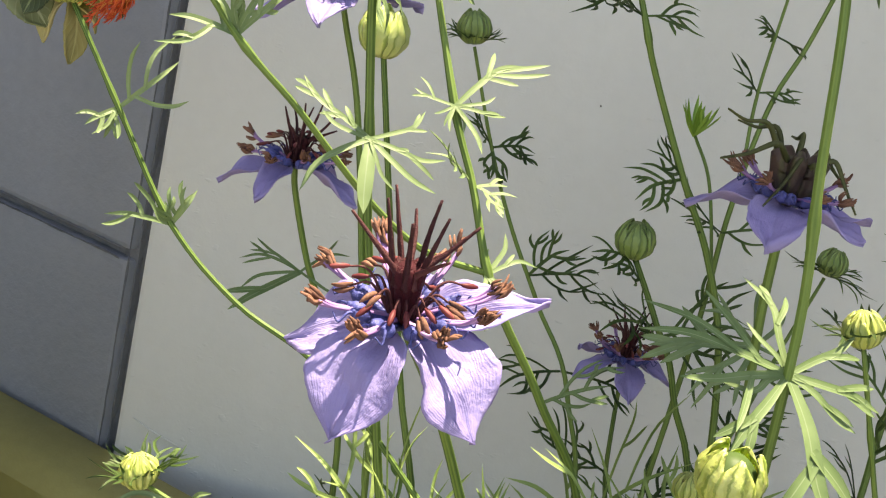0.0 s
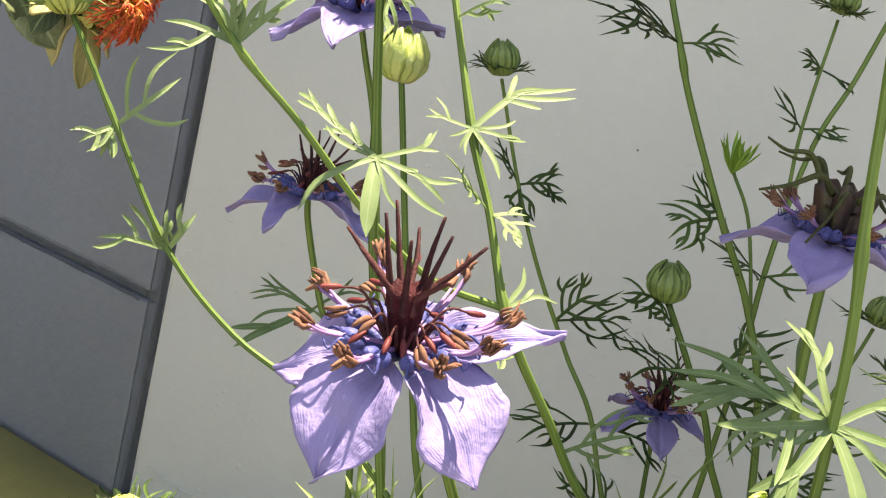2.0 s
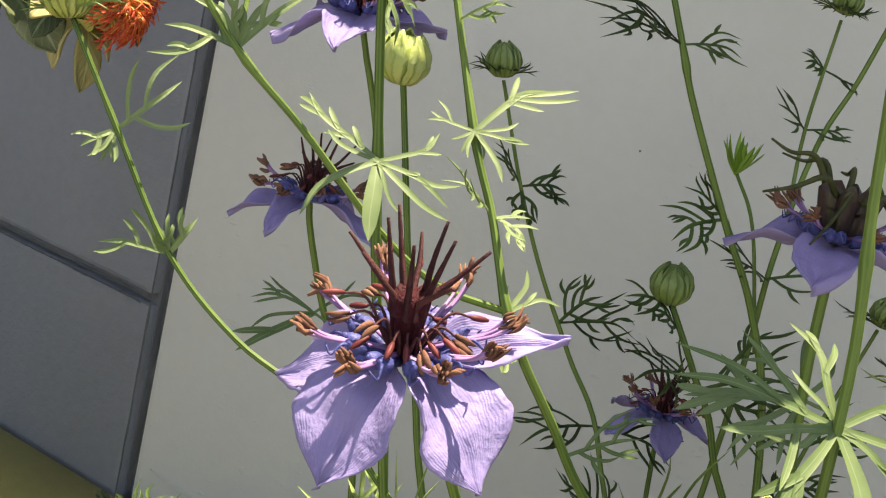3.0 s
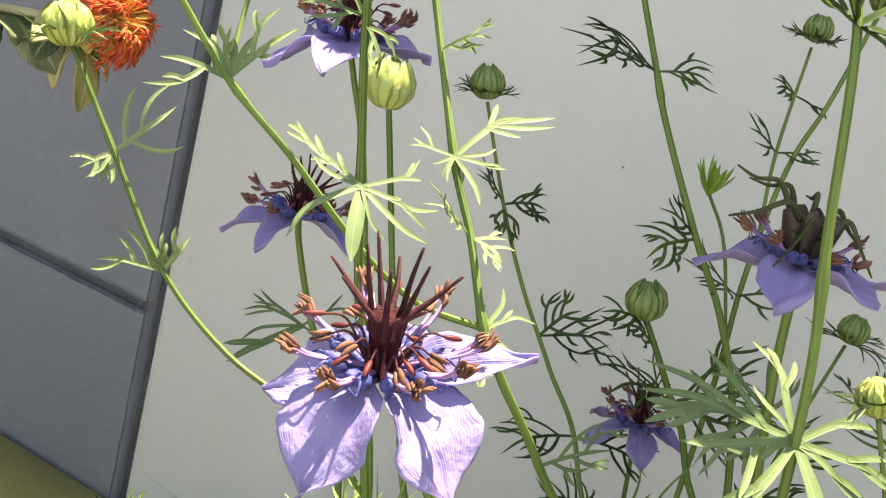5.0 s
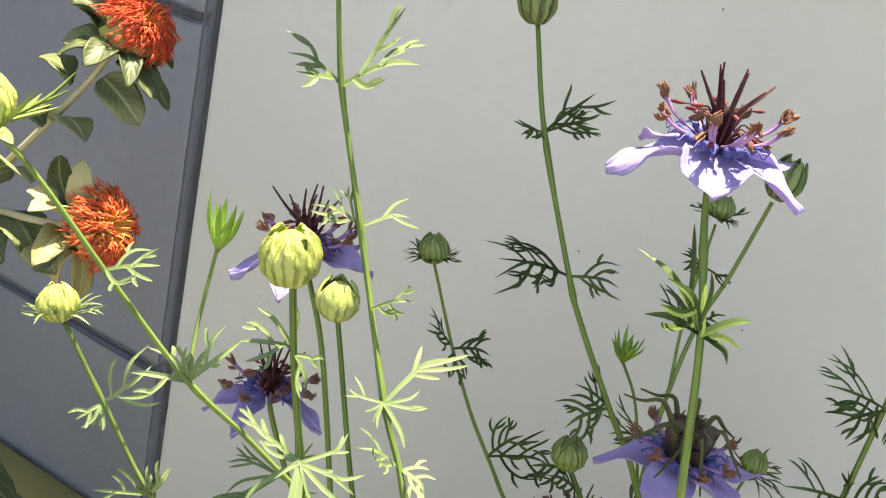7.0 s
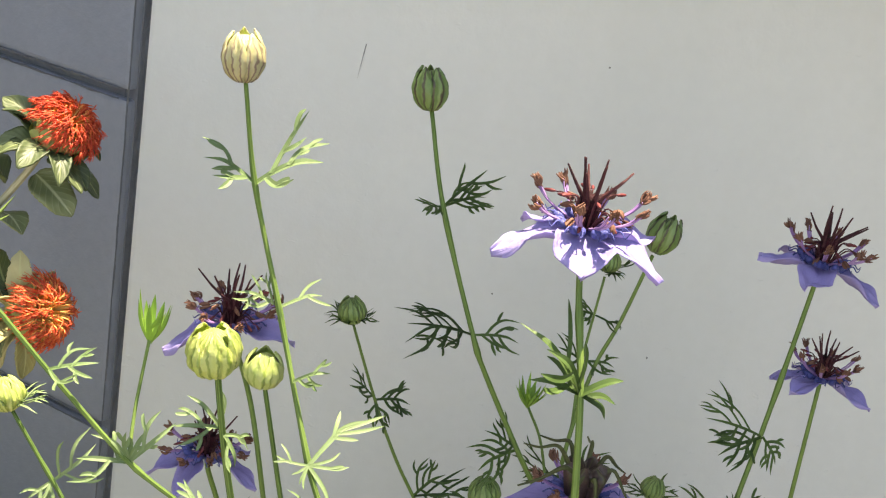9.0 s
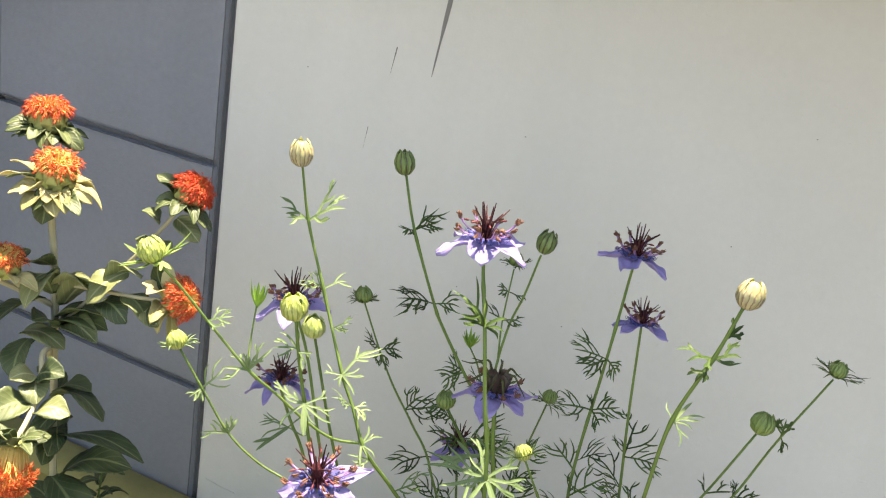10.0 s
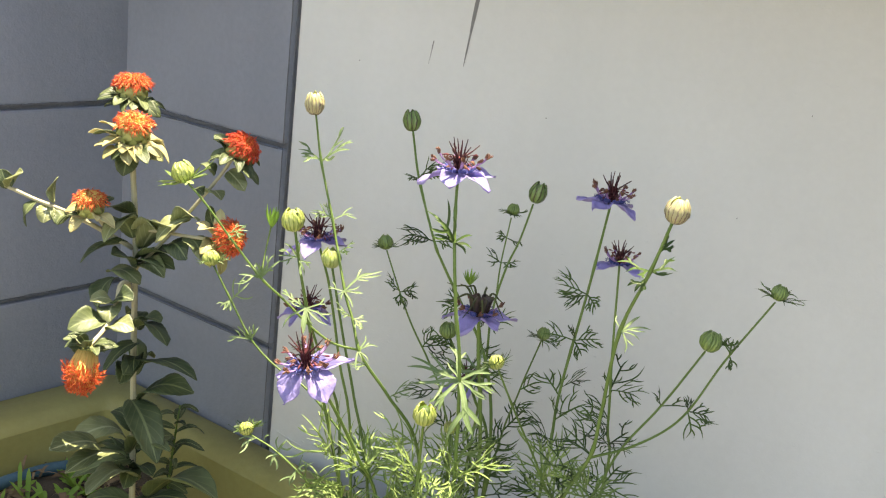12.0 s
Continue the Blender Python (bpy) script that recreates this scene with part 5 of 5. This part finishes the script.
# ---- safflower ----
def safflower_leaf(parent, base, tip, width, material=None, fold=0.35):
    """An oval, finely toothed leaf with a pale midrib, folded a little along it."""
    base, tip = Vector(base), Vector(tip)
    rng = random.Random(round(base.x * 7919 + tip.z * 104729 + tip.x * 1299709))
    way = tip - base
    length = way.length
    ahead = way.normalized()
    facing = Vector((rng.uniform(-0.4, 0.45), rng.uniform(-0.65, 0.1), 1.0))
    facing = (facing - ahead * facing.dot(ahead)).normalized()
    side = ahead.cross(facing)
    arch = length * rng.uniform(0.08, 0.22)
    curl = length * rng.uniform(-0.04, 0.1)
    twist = rng.uniform(-0.55, 0.55)
    fold *= rng.uniform(0.3, 1.0)
    bm = fresh()
    rows = []
    for i in range(21):
        t = i / 20
        w = width * 0.56 * (0.1 + 0.9 * math.sin(math.pi * min(1, t ** 0.86 * 0.96 + 0.02)) ** 0.6) * (1 - max(0, (t - 0.86) / 0.14) ** 1.5 * 0.8)
        tooth = 1 + (0.025 if i % 2 else -0.02)
        c = base + way * t + facing * (arch * math.sin(math.pi * t) - curl * t * t * t)
        turned = Matrix.Rotation(twist * t, 3, ahead)
        row = []
        for k in range(-5, 6):
            s = k / 5
            wave = 0.2 * w * math.sin(6 * t + 2.2 * s + twist * 9) + 0.1 * w * noise.noise(Vector((t * 6, s * 3, twist * 20)))
            row.append(c + turned @ (side * (s * w * (tooth if abs(s) == 1 else 1)) + facing * (s * s * w * fold + wave * abs(s))))
        rows.append(row)
    skin(bm, rows, close=False)
    ob = part("leaf", bm, material or M_SLEAF, parent)
    thick = ob.modifiers.new("thickness", "SOLIDIFY")
    thick.thickness = 0.0006
    return ob


def safflower_head(parent, at, axis, size, bracts, bract_length, seed, florets=120, spread=0.75, pale=True, long=1.0, young=False, florets_of=None, bulb_share=1.0, root=0.5):
    """A thistle-like head: a bulb of scales, leafy bracts and a tuft of thin florets."""
    rng = random.Random(seed)
    m = frame_of(axis, at, rng.uniform(0, 90))
    q = m.to_3x3()
    bm = fresh()
    rows = []
    for j in range(10):
        t = j / 9
        r = size * bulb_share * 0.42 * math.sin(math.pi * (0.12 + 0.66 * t)) ** 0.7
        rows.append([Vector((math.cos(2 * math.pi * k / 24), math.sin(2 * math.pi * k / 24), 0)) * r * (1 + 0.06 * math.cos(8 * 2 * math.pi * k / 24 + j)) + Vector((0, 0, size * (-0.1 + 0.62 * t))) for k in range(24)])
    skin(bm, rows)
    bulb = part("involucre", bm, M_INVOLUCRE, parent, "pale green scaly flower base", m)
    for ring in range(2 if bulb_share == 1 else 0):
        for k in range(9):
            a = 2 * math.pi * (k + ring * 0.5) / 9
            d = Vector((math.cos(a), math.sin(a), 0))
            sc = fresh()
            z = size * (0.02 + 0.16 * ring)
            blade(sc, spline([d * size * 0.33 + Vector((0, 0, z - size * 0.08)), d * size * 0.45 + Vector((0, 0, z + size * 0.06)), d * size * (0.44 - 0.05 * ring) + Vector((0, 0, z + size * 0.26))], 3), size * 0.22, d)
            part("scale", sc, M_INVOLUCRE, bulb)
    centre = Vector(at)
    for k in range(bracts):
        a = 2 * math.pi * (k + rng.uniform(-0.25, 0.25)) / bracts
        d = q @ Vector((math.cos(a), math.sin(a), 0))
        up = q @ Vector((0, 0, 1))
        base = centre + d * size * 0.2 - up * size * (0.02 + 0.06 * (k % 3))
        tip = base + (d * rng.uniform(0.75, 1.1) + up * rng.uniform(-0.5, 0.3)) * bract_length * rng.uniform(0.75, 1.1)
        safflower_leaf(parent, base, tip, bract_length * rng.uniform(0.34, 0.48), M_BRACT if (pale and k % 4) else M_SLEAF)
    bm = fresh()
    for k in range(florets):
        r = math.sqrt((k + 0.5) / florets)
        a = k * 2.39996 + rng.uniform(-0.25, 0.25)
        d = Vector((math.cos(a), math.sin(a), 0))
        over = min(1.15, r * spread + rng.uniform(0.0, 0.3))
        b = d * size * 0.3 * r + Vector((0, 0, size * (root - 0.14 * r * r)))
        end = d * size * (0.1 + 0.46 * over) + Vector((0, 0, size * (0.42 + long * (0.32 - 0.3 * over * over))))
        stray = Vector((rng.uniform(-1, 1), rng.uniform(-1, 1), rng.uniform(-0.6, 0.6))) * size * 0.06
        mid = (b + end) / 2 + d * size * 0.04 + Vector((0, 0, size * 0.1 * long))
        path = spline([b, mid, end + stray], 4)
        tube(bm, path, lambda t: size * 0.0125 * (1.1 - 0.35 * t), 5, 0.0, (0.0, 0.85 - (0.55 - 0.5 * r) if young else 0.85))
        for _ in range(3):
            w = (path[-1] - path[-3]).normalized() * size * 0.1 + Vector((rng.uniform(-1, 1), rng.uniform(-1, 1), rng.uniform(-1, 0.5))) * size * 0.06
            tube(bm, [path[-1], path[-1] + w * 0.6, path[-1] + w + Vector((0, 0, -size * 0.02))], lambda t: size * 0.0105 * (1.1 - 0.75 * t), 4, 0.0, (0.8, 1.0))
    part("floret_tuft", bm, florets_of or (M_FLORET_YOUNG if young else M_FLORET), parent, "tuft of thin orange red florets", m)


safflower = thing("safflower_plant", "tall safflower plant with pale stem and orange red thistle heads", "safflower", (-0.258, 0.152, 0.225))
BACK_TO = Matrix.Translation((0.258, -0.152, -0.225))
stem(safflower, [(-0.256, 0.152, 0.21), (-0.258, 0.152, 0.32), (-0.261, 0.152, 0.427), (-0.262, 0.148, 0.535), (-0.266, 0.145, 0.6), (-0.261, 0.129, 0.627)], 0.003, 0.0022, material=M_SSTEM)
stem(safflower, [(-0.265, 0.147, 0.585), (-0.272, 0.164, 0.62), (-0.272, 0.158, 0.654)], 0.0022, 0.0018, "branch", M_SSTEM)
stem(safflower, [(-0.264, 0.148, 0.526), (-0.299, 0.13, 0.55), (-0.319, 0.12, 0.561), (-0.342, 0.12, 0.568), (-0.392, 0.12, 0.587)], 0.0022, 0.0014, "branch", M_SSTEM)
stem(safflower, [(-0.283, 0.14, 0.54), (-0.287, 0.125, 0.556), (-0.29, 0.114, 0.565)], 0.0018, 0.0016, "branch", M_SSTEM)
stem(safflower, [(-0.263, 0.15, 0.506), (-0.236, 0.14, 0.538), (-0.205, 0.125, 0.579), (-0.186, 0.12, 0.606), (-0.176, 0.119, 0.624)], 0.0016, 0.0013, "branch", M_SSTEM)
stem(safflower, [(-0.264, 0.147, 0.544), (-0.228, 0.125, 0.549), (-0.2, 0.11, 0.552), (-0.18, 0.104, 0.555)], 0.0016, 0.0013, "branch", M_SSTEM)
stem(safflower, [(-0.265, 0.15, 0.485), (-0.262, 0.13, 0.501), (-0.264, 0.115, 0.503), (-0.262, 0.1, 0.494), (-0.264, 0.08, 0.479), (-0.268, 0.055, 0.472)], 0.002, 0.0018, "branch", M_SSTEM)
safflower_head(safflower, (-0.272, 0.158, 0.650), (0.03, -0.1, 1), 0.0275, 18, 0.023, 1, 300, 0.74, long=1.0, pale=False, florets_of=M_FLORET)
safflower_head(safflower, (-0.261, 0.126, 0.622), (0.12, -0.3, 1), 0.029, 26, 0.0265, 2, 300, 0.6, long=1.0, young=True)
safflower_head(safflower, (-0.177, 0.122, 0.620), (0.55, -0.25, 0.8), 0.0235, 14, 0.021, 3, 340, 0.92, long=1.3, pale=False, florets_of=M_FLORET_RED)
safflower_head(safflower, (-0.182, 0.106, 0.554), (0.75, -0.45, 0.3), 0.0245, 13, 0.023, 4, 340, 0.92, long=1.3)
safflower_head(safflower, (-0.29, 0.114, 0.562), (0.1, -0.25, 1), 0.0245, 9, 0.02, 5, 300, 0.68, long=0.9, young=True)
safflower_head(safflower, (-0.268, 0.052, 0.47), (-0.05, -0.48, -0.85), 0.0265, 16, 0.018, 6, 460, 0.72, long=2.7, pale=False, florets_of=M_FLORET_HANGING, bulb_share=0.5, root=0.2)
safflower_leaf(safflower, (-0.272, 0.145, 0.608), (-0.269, 0.130, 0.591), 0.017)
safflower_leaf(safflower, (-0.258, 0.150, 0.608), (-0.242, 0.150, 0.603), 0.012, M_SLEAF_LIT)
safflower_leaf(safflower, (-0.264, 0.145, 0.557), (-0.278, 0.120, 0.566), 0.016)
safflower_leaf(safflower, (-0.263, 0.145, 0.550), (-0.274, 0.100, 0.547), 0.017, M_SLEAF_LIT)
safflower_leaf(safflower, (-0.269, 0.150, 0.529), (-0.300, 0.120, 0.520), 0.018)
safflower_leaf(safflower, (-0.262, 0.145, 0.543), (-0.231, 0.120, 0.547), 0.017, M_SLEAF_LIT)
safflower_leaf(safflower, (-0.259, 0.150, 0.515), (-0.225, 0.130, 0.520), 0.018)
safflower_leaf(safflower, (-0.212, 0.125, 0.564), (-0.236, 0.115, 0.542), 0.022, M_SLEAF_LIT)
safflower_leaf(safflower, (-0.260, 0.150, 0.518), (-0.214, 0.120, 0.532), 0.019)
safflower_leaf(safflower, (-0.321, 0.120, 0.565), (-0.319, 0.120, 0.587), 0.010, M_SLEAF_LIT)
safflower_leaf(safflower, (-0.336, 0.120, 0.565), (-0.341, 0.110, 0.546), 0.012)
safflower_leaf(safflower, (-0.327, 0.120, 0.562), (-0.326, 0.110, 0.550), 0.013, M_SLEAF_LIT)
safflower_leaf(safflower, (-0.311, 0.120, 0.557), (-0.316, 0.110, 0.551), 0.017)
safflower_leaf(safflower, (-0.358, 0.120, 0.574), (-0.344, 0.110, 0.591), 0.013, M_SLEAF_LIT)
safflower_leaf(safflower, (-0.358, 0.120, 0.573), (-0.364, 0.120, 0.588), 0.012)
safflower_leaf(safflower, (-0.182, 0.120, 0.607), (-0.166, 0.110, 0.595), 0.013, M_SLEAF_LIT)
safflower_leaf(safflower, (-0.193, 0.120, 0.602), (-0.204, 0.120, 0.611), 0.014)
safflower_leaf(safflower, (-0.198, 0.120, 0.588), (-0.184, 0.110, 0.586), 0.013, M_SLEAF_LIT)
safflower_leaf(safflower, (-0.201, 0.120, 0.585), (-0.208, 0.120, 0.590), 0.010)
safflower_leaf(safflower, (-0.283, 0.150, 0.504), (-0.252, 0.130, 0.502), 0.019, M_SLEAF_LIT)
safflower_leaf(safflower, (-0.279, 0.150, 0.498), (-0.285, 0.120, 0.482), 0.019)
safflower_leaf(safflower, (-0.266, 0.100, 0.495), (-0.280, 0.090, 0.497), 0.016, M_SLEAF_LIT)
safflower_leaf(safflower, (-0.264, 0.100, 0.495), (-0.245, 0.090, 0.500), 0.016)
safflower_leaf(safflower, (-0.265, 0.100, 0.491), (-0.261, 0.080, 0.485), 0.017, M_SLEAF_LIT)
safflower_leaf(safflower, (-0.267, 0.090, 0.481), (-0.291, 0.070, 0.478), 0.019)
safflower_leaf(safflower, (-0.261, 0.080, 0.478), (-0.239, 0.070, 0.485), 0.018, M_SLEAF_LIT)
safflower_leaf(safflower, (-0.261, 0.150, 0.455), (-0.222, 0.110, 0.456), 0.022)
safflower_leaf(safflower, (-0.260, 0.150, 0.458), (-0.233, 0.130, 0.470), 0.018)
safflower_leaf(safflower, (-0.261, 0.150, 0.420), (-0.192, 0.090, 0.443), 0.019)
safflower_leaf(safflower, (-0.261, 0.150, 0.388), (-0.222, 0.095, 0.362), 0.025)
safflower_leaf(safflower, (-0.254, 0.150, 0.390), (-0.204, 0.130, 0.413), 0.023)
safflower_leaf(safflower, (-0.267, 0.150, 0.355), (-0.297, 0.100, 0.367), 0.023, M_SLEAF_LIT)
safflower_leaf(safflower, (-0.274, 0.100, 0.368), (-0.294, 0.040, 0.386), 0.021, M_SLEAF_LIT)
safflower_leaf(safflower, (-0.258, 0.120, 0.350), (-0.283, 0.050, 0.365), 0.021, M_SLEAF_LIT)
safflower_leaf(safflower, (-0.259, 0.150, 0.311), (-0.273, 0.070, 0.333), 0.029, M_SLEAF_LIT)
safflower_leaf(safflower, (-0.243, 0.150, 0.297), (-0.171, 0.090, 0.343), 0.029)
safflower_leaf(safflower, (-0.260, 0.150, 0.338), (-0.213, 0.100, 0.368), 0.018)
safflower_leaf(safflower, (-0.264, 0.150, 0.423), (-0.263, 0.120, 0.415), 0.016)
safflower_leaf(safflower, (-0.263, 0.145, 0.536), (-0.270, 0.110, 0.556), 0.018)
safflower_leaf(safflower, (-0.257, 0.150, 0.526), (-0.224, 0.110, 0.557), 0.021, M_SLEAF_LIT)
safflower_leaf(safflower, (-0.229, 0.130, 0.539), (-0.210, 0.110, 0.535), 0.018)
safflower_leaf(safflower, (-0.225, 0.130, 0.554), (-0.202, 0.110, 0.569), 0.017, M_SLEAF_LIT)
safflower_leaf(safflower, (-0.213, 0.120, 0.549), (-0.196, 0.105, 0.538), 0.016)
safflower_leaf(safflower, (-0.204, 0.115, 0.542), (-0.188, 0.100, 0.536), 0.014, M_SLEAF_LIT)
safflower_leaf(safflower, (-0.265, 0.150, 0.510), (-0.271, 0.110, 0.529), 0.017)
safflower_leaf(safflower, (-0.257, 0.150, 0.511), (-0.230, 0.120, 0.513), 0.017, M_SLEAF_LIT)
for k in range(24):
    rng = random.Random(200 + k)
    a, z = rng.uniform(0, 6.28), (rng.uniform(0.25, 0.36) if k < 18 else rng.uniform(0.4, 0.52))
    base = Vector((-0.258, 0.152, z))
    safflower_leaf(safflower, base, base + Vector((math.cos(a), math.sin(a), rng.uniform(-0.3, 0.5))) * rng.uniform(0.03, 0.055), rng.uniform(0.012, 0.02))
for ob in safflower.children:
    ob.matrix_basis = BACK_TO @ ob.matrix_basis

seedling = thing("seedling", "small dark leafy seedling at the planter edge", "seedling", (-0.24, 0.205, 0.22))
bm = fresh()
tube(bm, spline([(0, 0, -0.01), (0.003, -0.004, 0.07), (0.01, -0.005, 0.145)]), lambda t: 0.0013 * (1.2 - 0.6 * t), 6)
part("stem", bm, M_STEM, seedling)
for k in range(22):
    rng = random.Random(300 + k)
    a = k * 2.4
    base = Vector((0.008 * k / 22, -0.005 * k / 22, 0.04 + 0.105 * k / 22))
    safflower_leaf(seedling, base, base + Vector((math.cos(a), math.sin(a), rng.uniform(-0.2, 0.4))) * rng.uniform(0.018, 0.032), rng.uniform(0.005, 0.009))
